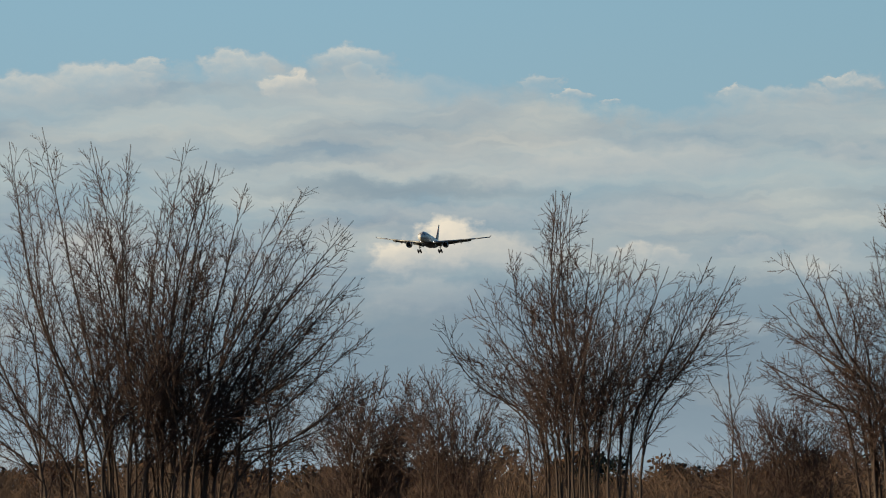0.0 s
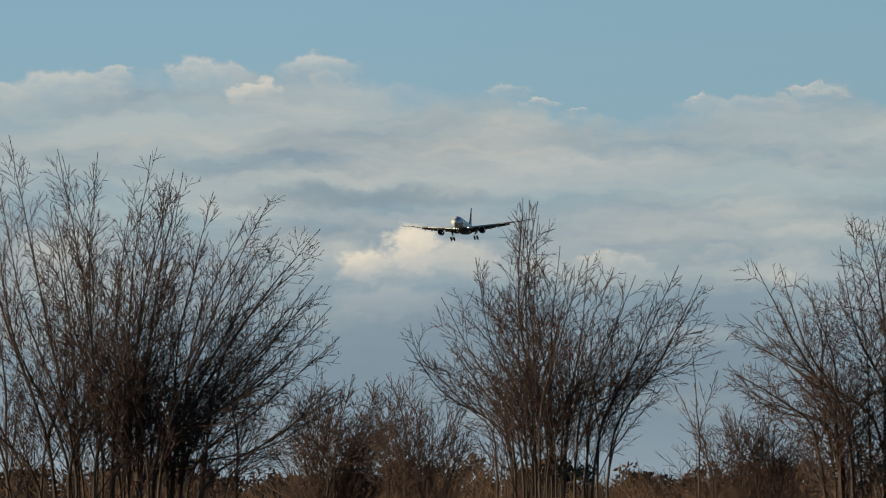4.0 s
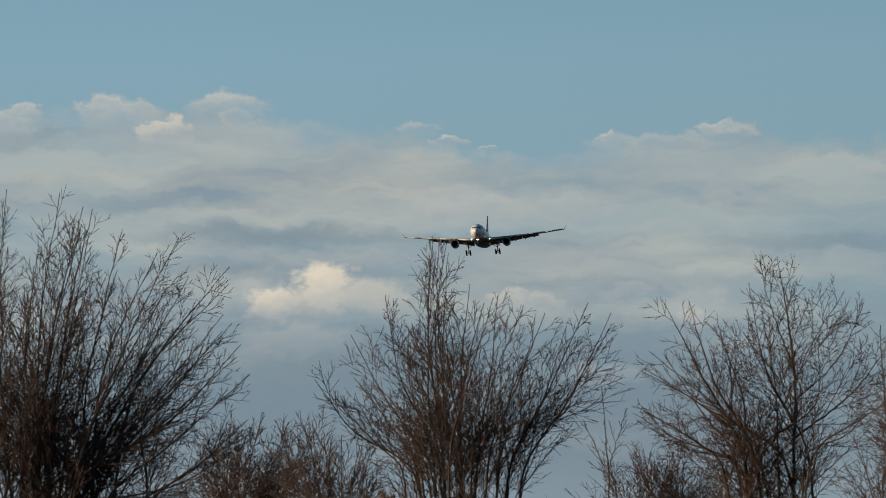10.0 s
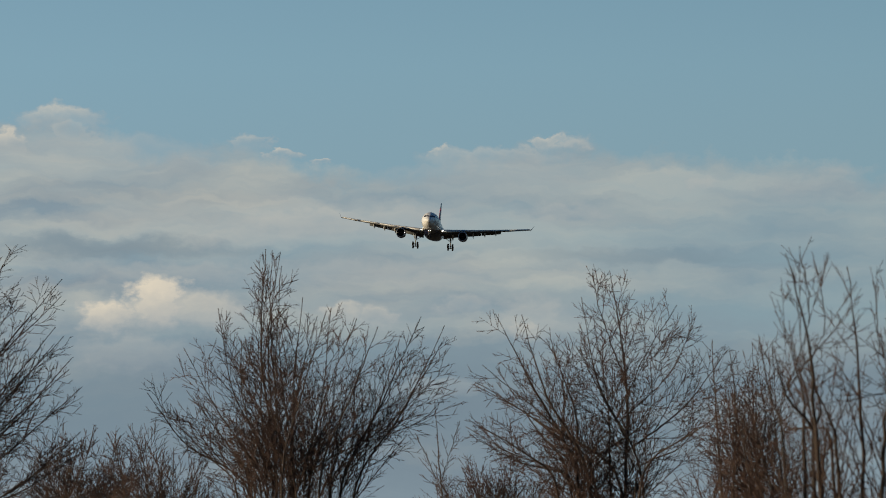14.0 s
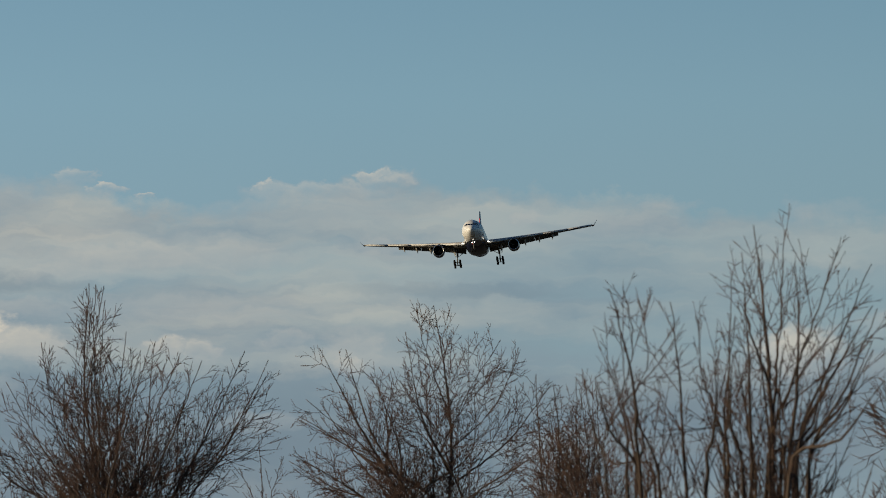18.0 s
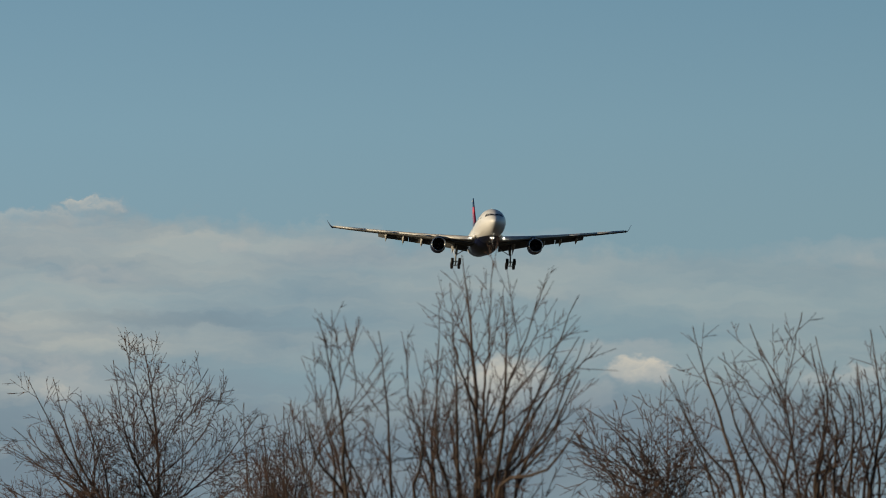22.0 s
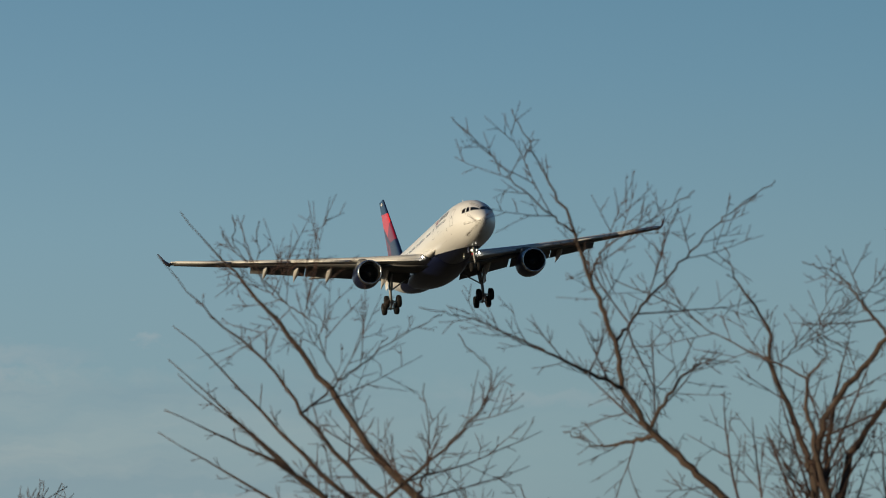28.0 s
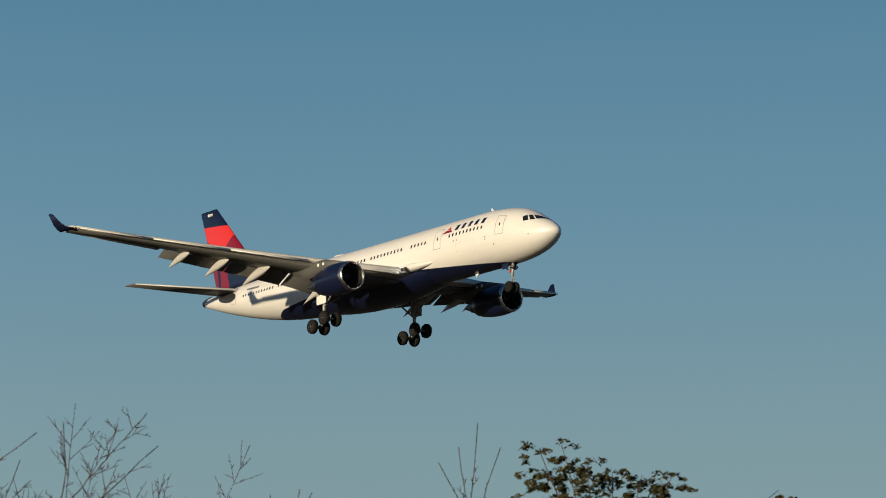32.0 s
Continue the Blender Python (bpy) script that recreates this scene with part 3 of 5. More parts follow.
def leafy_tree(seed, az, dist, tips, label):
    """A small tree that still holds tattered brownish-green leaves."""
    rnd = random.Random(seed)
    tree = bare_tree(seed, az, dist, [[(az + (a - az) * 0.55, e * 0.8), (a, e)] for a, e in tips], [(0.16, 0.32, 42, 4, 4, 0.04, 0.08), (0.1, 0.14, 40, 3, 3, 0.03, 0.1)], 0.035, label, depth=0.5, low=9.0)
    tree.name = "leafy_tree"
    foot = tree.location.copy()
    verts, faces = [], []
    for a, e in tips:
        for _ in range(30):
            k = rnd.uniform(0.86, 1.0)
            p = foot.lerp(spot(a, e, dist), k) + Vector((rnd.gauss(0, 0.07), rnd.gauss(0, 0.2), rnd.gauss(0, 0.06)))
            leaf_cloud(rnd, verts, faces, p, rnd.uniform(0.04, 0.1), 20, 0.045, 0.7)
    ob = tagged(part("foliage", mesh_of("foliage", verts, faces, LEAF_GREEN, False), LEAF_GREEN, tree, "tattered brownish-green leaves"), kind="stuff")
    ob.location = -foot
    return tree


def build_trees():
    warm = {"bark": BARK_WARM, "twig": TWIG_WARM, "fine": 0.000115}
    runs = [[(-4.85, 0.53), (-5.55, 2.67), (-5.90, 4.73)], [(-4.55, 0.53), (-5.02, 2.83), (-5.45, 4.93)], [(-4.17, 0.61), (-4.44, 2.98), (-4.80, 4.74)], [(-4.24, 0.84), (-4.35, 3.21), (-4.25, 4.71)], [(-3.79, 0.69), (-3.79, 2.83), (-3.53, 4.67)], [(-3.67, 0.84), (-3.41, 2.99), (-3.09, 4.45)], [(-3.48, 0.84), (-3.03, 2.68), (-2.68, 4.18)], [(-3.33, 0.69), (-2.60, 2.68), (-1.92, 4.07)], [(-3.17, 0.61), (-2.26, 2.38), (-1.22, 3.68)], [(-3.02, 0.54), (-2.03, 1.92), (-1.32, 2.80)], [(-2.94, 0.38), (-1.87, 1.38), (-0.94, 2.22)], [(-2.79, 0.15), (-1.72, 0.92), (-0.95, 1.61)], [(-5.23, 0.38), (-6.08, 1.75), (-6.54, 3.20)], [(-5.46, 0.15), (-6.45, 0.99), (-7.29, 1.75)]]
    bare_tree(1, -3.9, 70, runs, DENSE, 0.03, "large leafless grey-brown tree with many upright stems", extra=32, depth=2.2, spread=0.9, wide=0.45, start=0.27)
    runs = [[(-1.26, 0.51), (-1.19, 1.74)], [(-1.03, 0.51), (-0.77, 1.70)], [(-0.80, 0.44), (-0.42, 1.57)], [(-0.57, 0.36), (-0.08, 1.43)], [(-0.88, 0.36), (-0.19, 1.05)], [(-1.18, 0.36), (-1.57, 1.43)]]
    bare_tree(2, -0.9, 78, runs, DENSE, 0.022, "low leafless shrub in front of the woods", extra=10, spread=0.8)
    bare_tree(16, 0.2, 76, [[(-0.3, 0.3), (-0.5, 1.5)], [(0.0, 0.3), (-0.1, 1.6)], [(0.3, 0.3), (0.3, 1.4)], [(0.5, 0.3), (0.7, 1.2)]], DENSE, 0.02, "low leafless shrub beside a fanning tree", extra=8, spread=0.8)
    runs = [[(1.69, 0.91), (1.48, 2.75), (1.54, 4.10)], [(1.75, 1.22), (1.61, 3.06), (1.74, 4.06)], [(1.53, 1.22), (1.11, 2.14), (0.89, 3.29)], [(1.46, 0.91), (0.84, 1.99), (0.43, 2.75)], [(1.30, 0.84), (0.46, 1.45), (-0.06, 2.14)], [(1.92, 1.07), (1.93, 2.29), (2.04, 3.44)], [(2.15, 1.07), (2.34, 2.29), (2.42, 3.29)], [(2.30, 1.07), (2.68, 2.06), (3.07, 3.05)], [(2.07, 0.91), (2.34, 2.06), (2.78, 3.15)], [(2.57, 0.84), (3.11, 1.99), (3.65, 3.18)], [(2.76, 0.84), (3.41, 1.91), (3.98, 3.06)], [(1.53, 0.84), (1.03, 1.68), (0.50, 2.06)]]
    bare_tree(3, 2.0, 68, runs, DENSE, 0.026, "leafless tree with brown stems fanning upwards", extra=16, depth=1.6, spread=0.85, wide=0.3, start=0.36)
    runs = [[(3.93, 0.61), (3.89, 1.37), (3.84, 2.06)], [(3.93, 0.91), (4.06, 1.37), (4.18, 1.76)], [(3.91, 0.84), (3.72, 1.30), (3.57, 1.60)]]
    bare_tree(4, 3.93, 62, runs, SPARSE, 0.018, "slender leafless sapling before the woods", low=0.7, depth=0.4)
    bare_tree(13, 4.6, 74, [[(4.1, 0.3), (3.9, 1.0)], [(4.5, 0.3), (4.4, 1.2)], [(4.8, 0.3), (4.9, 1.2)], [(5.2, 0.3), (5.5, 1.1)]], DENSE, 0.02, "low leafless shrub between two taller trees", extra=8, spread=0.8)
    runs = [[(6.43, 1.07), (6.46, 2.07), (6.34, 3.14), (6.22, 3.80)], [(6.36, 2.38), (6.10, 3.22), (5.98, 3.77)], [(5.76, 1.07), (5.18, 2.22), (4.67, 3.22)], [(5.91, 1.00), (5.22, 1.76), (4.37, 2.26)], [(5.68, 0.92), (4.84, 1.34), (4.26, 1.69)], [(6.22, 1.61), (5.97, 2.38), (5.77, 2.78)], [(5.83, 1.61), (5.57, 2.38), (5.36, 2.88)], [(6.45, 1.92), (6.72, 2.68), (7.14, 3.33)], [(6.49, 1.69), (7.06, 2.45), (7.39, 3.16)], [(6.56, 1.38), (7.22, 1.95), (7.82, 2.72)], [(6.68, 1.07), (7.44, 1.65), (7.98, 2.03)]]
    bare_tree(5, 6.4, 66, runs, OPEN, 0.034, "leafless tree with a dark trunk and spreading twigs", extra=11, depth=1.5, spread=0.7, wide=0.25, start=0.32, low=1.2)
    runs = [[(7.73, 0.76), (7.66, 1.83), (7.61, 2.86)], [(7.88, 0.76), (7.93, 1.82), (7.84, 2.74)], [(8.23, 0.68), (8.16, 1.82), (8.15, 2.82)], [(8.42, 0.68), (8.46, 1.75), (8.43, 2.74)], [(8.11, 0.76), (8.04, 1.37), (7.97, 2.05)]]
    bare_tree(6, 8.1, 56, runs, OPEN, 0.022, "leafless upright stems beside a taller tree", extra=14, spread=0.8)
    runs = [[(10.81, 1.59), (10.76, 3.19), (10.58, 4.88)], [(10.85, 2.12), (10.91, 3.50), (11.00, 4.81)], [(10.66, 2.73), (10.48, 3.65), (10.42, 4.50)], [(11.00, 2.05), (11.31, 3.35), (11.74, 4.61)], [(11.16, 1.82), (11.69, 3.19), (12.16, 4.34)], [(11.31, 1.66), (11.85, 2.74), (12.25, 3.73)], [(10.16, 1.66), (10.24, 2.89), (10.27, 4.15)], [(9.62, 1.58), (9.56, 2.73), (9.45, 3.85)], [(9.74, 1.97), (9.87, 2.89), (9.80, 3.65)], [(9.01, 1.58), (8.91, 2.88), (8.62, 4.01)], [(8.97, 2.42), (8.93, 3.19), (8.81, 4.01)], [(9.08, 2.12), (9.12, 2.96), (9.03, 3.88)], [(8.55, 1.58), (8.35, 2.27), (8.28, 2.77)]]
    bare_tree(7, 10.4, 30, runs, UPRIGHT, 0.027, "tall leafless tree of thin upright stems", extra=21, depth=1.2, spread=0.9, short=0.6, low=1.9, **warm)
    runs = [[(13.36, 1.61), (12.75, 2.45), (12.25, 2.79)], [(12.75, 1.61), (12.36, 2.14), (11.98, 2.37)], [(13.52, 1.68), (13.21, 2.30), (13.05, 2.77)], [(13.13, 1.68), (12.82, 2.30), (12.52, 2.60)]]
    bare_tree(14, 12.9, 46, runs, OPEN, 0.016, "low leafless bush between two trees", extra=8, spread=0.8, low=3.0, **warm)
    runs = [[(14.36, 1.69), (14.17, 2.37), (13.90, 3.22), (13.71, 3.92)], [(15.13, 1.69), (14.96, 2.76), (14.67, 3.45), (14.48, 3.92)], [(15.01, 2.45), (14.97, 2.99), (15.21, 4.08)], [(15.36, 1.76), (15.54, 2.76), (15.40, 3.75)], [(16.12, 1.76), (16.26, 2.76), (16.12, 3.85)], [(16.20, 2.30), (16.51, 3.06), (16.37, 3.79)], [(16.43, 2.07), (16.89, 3.06), (17.28, 3.73)], [(16.74, 1.76), (17.01, 2.76), (17.41, 3.39)], [(13.98, 1.68), (13.71, 2.45), (13.36, 3.23)], [(14.74, 2.30), (14.44, 3.14), (14.07, 3.49)], [(15.82, 1.84), (15.89, 2.60), (15.74, 3.14)]]
    bare_tree(8, 15.3, 34, runs, CROOKED, 0.026, "leafless spreading tree with crooked brown limbs", extra=16, depth=1.2, spread=0.45, low=1.95, **warm)
    runs = [[(17.81, 1.76), (17.73, 2.52), (18.08, 3.17)], [(18.42, 1.68), (18.57, 2.60), (18.46, 3.13)], [(18.64, 1.76), (18.76, 2.52), (19.05, 3.15)], [(18.80, 1.68), (19.07, 2.52), (19.43, 3.21)], [(18.95, 1.68), (19.26, 2.37), (19.80, 3.01)], [(18.00, 2.10), (18.30, 2.79), (18.11, 3.16)], [(18.76, 2.10), (18.99, 2.79), (19.49, 3.19)], [(18.99, 2.10), (19.38, 2.64), (19.95, 2.83)], [(19.76, 2.10), (20.07, 2.49), (20.38, 2.64)]]
    bare_tree(9, 18.9, 40, runs, CROOKED, 0.016, "low leafless bush of fine twigs", extra=18, short=0.75, depth=1.2, spread=0.8, low=2.5, **warm)
    runs = [[(37.56, 4.46), (37.54, 5.38), (37.24, 6.63)], [(37.66, 4.92), (38.04, 5.50), (38.46, 5.96)], [(37.53, 5.23), (37.15, 5.92), (36.76, 6.38)], [(39.16, 4.54), (39.04, 5.39), (38.77, 6.28)], [(39.12, 5.08), (39.24, 5.54), (39.07, 6.00)], [(39.39, 4.47), (39.81, 5.23), (40.66, 5.92)], [(40.85, 4.54), (41.05, 5.31), (41.01, 6.04)], [(40.93, 4.70), (41.47, 5.42), (42.14, 6.20)], [(41.08, 4.54), (41.66, 5.15), (42.32, 5.76)], [(38.08, 4.47), (38.35, 5.23), (38.48, 6.00)], [(40.00, 4.47), (40.28, 5.08), (40.43, 5.54)]]
    bare_tree(10, 39.3, 42, runs, CROOKED, 0.026, "leafless tree with crooked dark twigs", depth=0.6, spread=0.7, low=4.6, start=0.5, **warm)
    bare_tree(12, 39.6, 50, [[(36.1 + 0.36 * k, 3.4), (35.8 + 0.37 * k + 0.2 * math.sin(5 * k), 4.92 + 0.2 * math.sin(2.4 * k) - 0.012 * k)] for k in range(20)], CROOKED, 0.02, "dense leafless thicket of fine twigs", extra=50, short=0.9, spread=0.9, low=9.0, start=0.6, fall=0.35, **warm)
    runs = [[(43.76, 4.38), (43.80, 4.68), (43.84, 5.10)], [(43.99, 4.38), (44.15, 4.76), (44.23, 5.18)], [(44.06, 4.38), (44.22, 4.76), (44.40, 5.14)], [(43.61, 4.38), (43.53, 4.68), (43.44, 4.95)]]
    bare_tree(15, 43.9, 46, runs, SPARSE, 0.012, "small leafless bush of thin shoots", extra=3, spread=0.8, low=9.0, start=0.6, **warm)
    runs = [[(46.55, 4.86), (46.61, 5.47), (46.65, 6.09)], [(46.70, 4.86), (46.82, 5.32), (46.98, 5.76)], [(46.47, 4.86), (46.29, 5.25), (46.13, 5.55)], [(46.51, 5.02), (46.43, 5.48), (46.40, 5.77)]]
    bare_tree(11, 46.5, 45, runs, SPARSE, 0.012, "thin leafless sapling with upright shoots", spread=0.9, low=9.0, start=0.7, **warm)

    # the large spreading tree by the road, limb by limb
    runs = []
    runs += [[(28.20, 1.30), (25.95, 1.67), (24.44, 2.86), (23.60, 3.70), (22.92, 4.66), (22.08, 5.70), (20.96, 6.90)], [(28.00, 1.25), (25.87, 1.71), (24.06, 2.78), (22.99, 3.78), (22.23, 4.78), (21.46, 5.48), (20.65, 6.32)], [(28.00, 1.15), (25.90, 1.35), (24.28, 1.94), (23.21, 2.86), (22.30, 3.52), (20.80, 4.21)], [(28.30, 1.10), (26.20, 1.25), (24.43, 1.71), (23.44, 2.17), (22.14, 2.37), (20.64, 2.64)], [(23.03, 4.51), (23.57, 4.94), (24.00, 5.23), (24.58, 5.53)], [(22.80, 4.86), (22.71, 5.70), (22.78, 6.54)], [(22.27, 5.43), (22.09, 6.01), (22.04, 6.79)], [(21.89, 5.94), (21.76, 6.40), (21.68, 6.87)], [(23.93, 3.20), (24.85, 3.97), (25.24, 4.66), (24.74, 5.27)], [(24.16, 3.05), (24.39, 3.74), (24.31, 4.58)]]
    runs += [[(29.68, 1.50), (29.40, 2.00), (28.46, 2.97), (27.47, 3.89), (27.07, 4.50), (26.90, 5.19), (26.59, 5.96), (26.36, 6.65), (25.94, 7.50), (25.50, 8.33)], [(26.38, 6.62), (25.70, 7.19), (25.20, 7.73), (24.68, 8.21)], [(26.92, 5.19), (27.24, 5.58), (27.94, 6.34), (28.56, 6.95), (29.12, 7.33)], [(27.08, 4.50), (26.24, 4.89), (25.70, 5.16), (25.08, 5.43), (24.27, 5.62)], [(26.61, 5.96), (26.78, 6.42), (27.40, 6.80), (28.04, 7.22)], [(27.39, 3.97), (27.70, 4.50), (28.09, 4.88), (28.62, 4.88)], [(27.16, 3.66), (26.70, 3.74), (26.24, 3.93)]]
    runs += [[(29.89, 1.50), (29.75, 2.40), (29.45, 3.81), (29.06, 4.76), (28.99, 5.34), (28.56, 6.03), (28.45, 6.45)], [(29.06, 4.76), (28.29, 5.26), (27.60, 5.72), (26.90, 5.99)], [(29.03, 4.73), (29.53, 5.26), (30.03, 5.61), (30.76, 6.10)], [(29.80, 1.50), (29.60, 2.50), (29.75, 4.04), (30.30, 4.80), (30.99, 5.72), (31.61, 6.48), (32.08, 7.09), (32.70, 7.62)], [(30.68, 5.34), (30.30, 5.64), (29.99, 6.03), (29.45, 6.22)], [(31.30, 6.10), (31.54, 6.79), (31.93, 7.59)], [(29.98, 1.50), (29.90, 2.60), (29.60, 3.88), (29.53, 4.65), (29.80, 4.95), (29.68, 5.34)]]
    runs += [[(30.40, 1.50), (30.60, 2.60), (31.38, 3.94), (32.37, 5.10), (32.86, 6.10), (33.44, 6.63), (34.44, 7.48), (35.68, 7.96)], [(32.89, 6.25), (33.36, 7.02), (33.75, 7.86), (34.37, 8.63)], [(33.44, 7.17), (33.20, 7.79), (32.93, 8.44)], [(32.37, 5.10), (32.98, 5.33), (33.91, 5.48)], [(31.76, 4.40), (31.94, 5.25), (31.96, 5.78), (31.74, 6.47)], [(33.75, 6.87), (34.21, 7.40), (35.10, 8.29)], [(32.06, 4.71), (31.75, 5.40), (30.97, 6.01)]]
    runs += [[(30.88, 1.50), (31.40, 2.20), (33.37, 3.95), (34.22, 4.72), (34.95, 5.41), (35.49, 6.18), (36.22, 6.64), (37.23, 7.17)], [(35.50, 6.18), (35.57, 6.64), (35.37, 7.14)], [(35.57, 6.29), (35.99, 6.94), (36.46, 7.73)], [(34.95, 5.41), (35.68, 5.79), (36.37, 5.93), (37.03, 6.25)], [(33.76, 4.26), (33.37, 5.10), (33.37, 5.48)], [(34.45, 4.95), (35.14, 4.80), (35.76, 4.64)], [(34.60, 5.10), (34.21, 5.87), (34.06, 6.41)]]
    bare_tree(21, 30.3, 25.0, runs, SPREADING, 0.04, "large leafless tree with spreading crooked brown limbs", extra=7, short=0.8, depth=0.9, low=1.6, start=0.15, sway=0.008, fall=0.93, taper=1.35, trunk=(30.1, 1.0), slim=0.012, body=0.8, bark=BARK_WARM, twig=TWIG_WARM, fine=0.00013)
    leafy_tree(31, 48.4, 48, [(47.5, 5.72), (47.8, 5.8), (47.75, 5.5), (48.15, 5.5), (48.3, 5.3), (48.5, 5.42), (48.1, 5.1), (48.9, 5.38), (49.1, 5.45), (49.3, 5.35), (48.8, 5.1), (50.75, 5.18), (47.9, 4.9)], "small windblown tree with tattered brownish-green leaves")


build_ground()
build_woods()
build_brush()
build_trees()

# ---- airliner ----
# Its own axes: x ahead (nose tip at 0), y to port, z up, metres.
CROWN = [(0, -0.8), (0.05, -0.62), (0.15, -0.45), (0.5, -0.12), (1, 0.22), (2, 0.78), (2.6, 1.15), (3.2, 1.5), (4, 1.85), (5, 2.12), (6, 2.3), (8, 2.5), (10, 2.56)]
KEEL = [(0, -0.8), (0.05, -0.98), (0.15, -1.12), (0.5, -1.42), (1, -1.72), (2, -2.15), (3, -2.42), (4.5, -2.66), (6.5, -2.78), (8, -2.8)]
WIDE = [(0, 0), (0.05, 0.22), (0.15, 0.42), (0.5, 0.78), (1, 1.12), (2, 1.58), (3, 1.92), (4, 2.16), (5, 2.34), (6, 2.47), (8, 2.63), (10, 2.68)]


def along(table, a):
    """A smooth value from a short table."""
    if a >= table[-1][0]:
        return table[-1][1]
    k = max(i for i, p in enumerate(table) if p[0] <= a)
    (x0, y0), (x1, y1) = table[k], table[k + 1]
    m = (y1 - y0) / (x1 - x0)
    m0 = (y1 - table[k - 1][1]) / (x1 - table[k - 1][0]) if k else m
    m1 = (table[k + 2][1] - y0) / (table[k + 2][0] - x0) if k + 2 < len(table) else 0.0
    m0, m1 = min(max(m0, 0), 2.2 * m) if m > 0 else max(min(m0, 0), 2.2 * m), min(max(m1, 0), 2.2 * m) if m > 0 else max(min(m1, 0), 2.2 * m)
    u = (a - x0) / (x1 - x0)
    h = x1 - x0
    return (2 * u ** 3 - 3 * u * u + 1) * y0 + (u ** 3 - 2 * u * u + u) * h * m0 + (3 * u * u - 2 * u ** 3) * y1 + (u ** 3 - u * u) * h * m1


def body_ring(a):
    """Half height, centre height and half width of the fuselage a metres behind the nose tip."""
    if a < 36.0:
        crown, keel = along(CROWN, a), along(KEEL, a)
        return (crown - keel) / 2, (crown + keel) / 2, along(WIDE, a)
    k = (a - 36.0) / (57.0 - 36.0)
    r = 2.68 * (1 - k ** 1.7) + 0.36 * k
    return r, -0.12 + 1.87 * k ** 1.55, r


def skin(a, theta, out=0.0):
    """A place on the fuselage skin; theta in degrees from straight up, positive to starboard."""
    h, zc, w = body_ring(a)
    t = radians(theta)
    return Vector((-a, -(w + out) * math.sin(t), zc + (h + out) * math.cos(t)))


def skin_patch(corners, out=0.015, n=5):
    """A thin panel on the skin between four corners given as (a, theta)."""
    (a0, t0), (a1, t1), (a2, t2), (a3, t3) = corners
    bm = bmesh.new()
    rows = []
    for i in range(n + 1):
        u = i / n
        row = []
        for j in range(n + 1):
            v = j / n
            a = (a0 * (1 - v) + a1 * v) * (1 - u) + (a3 * (1 - v) + a2 * v) * u
            t = (t0 * (1 - v) + t1 * v) * (1 - u) + (t3 * (1 - v) + t2 * v) * u
            row.append(bm.verts.new(skin(a, t, out)))
        rows.append(row)
    for i in range(n):
        for j in range(n):
            f = bm.faces.new((rows[i][j], rows[i][j + 1], rows[i + 1][j + 1], rows[i + 1][j]))
            f.smooth = True
    return bm


def round_patch(a, theta, da, dt, out=0.015, n=24):
    """A thin rounded panel on the skin."""
    bm = bmesh.new()
    mid = bm.verts.new(skin(a, theta, out))
    inner, outer = [[bm.verts.new(skin(a + k * da * math.cos(2 * math.pi * i / n), theta + k * dt * math.sin(2 * math.pi * i / n), out)) for i in range(n)] for k in (0.55, 1.0)]
    for i in range(n):
        j = (i + 1) % n
        bm.faces.new((mid, inner[i], inner[j]))
        bm.faces.new((inner[i], outer[i], outer[j], inner[j]))
    return bm


def skin_frame(a0, a1, t0, t1, line=0.05, out=0.012):
    """The thin outline of a door on the skin."""
    dt = line / 2.82 * 57.3
    return merge(skin_patch([(a0, t0), (a0, t1), (a0 + line, t1), (a0 + line, t0)], out, 4), skin_patch([(a1 - line, t0), (a1 - line, t1), (a1, t1), (a1, t0)], out, 4),
                 skin_patch([(a0, t0), (a0, t0 + dt), (a1, t0 + dt), (a1, t0)], out, 2), skin_patch([(a0, t1 - dt), (a0, t1), (a1, t1), (a1, t1 - dt)], out, 2))


def foil(x, y, z, chord, thick, twist=0.0, n=12, s=1):
    """An aerofoil section with its leading edge at x, y, z."""
    pts = []
    c, d = math.cos(radians(twist)), math.sin(radians(twist))
    for k in range(n + 1):
        u = 0.5 - 0.5 * math.cos(math.pi * k / n)
        t = thick * 5 * (0.2969 * math.sqrt(u) - 0.126 * u - 0.3516 * u * u + 0.2843 * u ** 3 - 0.1036 * u ** 4)
        pts.append((u, t * 1.12 + 0.012 * math.sin(math.pi * u)))
    for k in range(n - 1, 0, -1):
        u = 0.5 - 0.5 * math.cos(math.pi * k / n)
        t = thick * 5 * (0.2969 * math.sqrt(u) - 0.126 * u - 0.3516 * u * u + 0.2843 * u ** 3 - 0.1036 * u ** 4)
        pts.append((u, -t * 0.88 + 0.012 * math.sin(math.pi * u)))
    return [(x - chord * (u * c - v * d), s * y, z + chord * (v * c - u * d)) for u, v in pts]


# wing stations: distance from the middle, leading edge (metres behind the nose), chord, height, thickness
WING = [(2.2, 19.4, 10.3, -1.65, 0.13), (5.5, 21.5, 8.6, -1.17, 0.125), (9.4, 23.9, 6.9, -0.59, 0.115), (14.5, 27.1, 5.5, 0.2, 0.105), (20.0, 30.6, 4.2, 1.09, 0.1), (25.0, 33.8, 3.2, 1.92, 0.095), (28.9, 36.2, 2.5, 2.6, 0.09)]


def wing_at(y):
    for p, q in zip(WING, WING[1:]):
        if y <= q[0]:
            k = (y - p[0]) / (q[0] - p[0])
            return [u + (v - u) * k for u, v in zip(p, q)]
    return list(WING[-1])


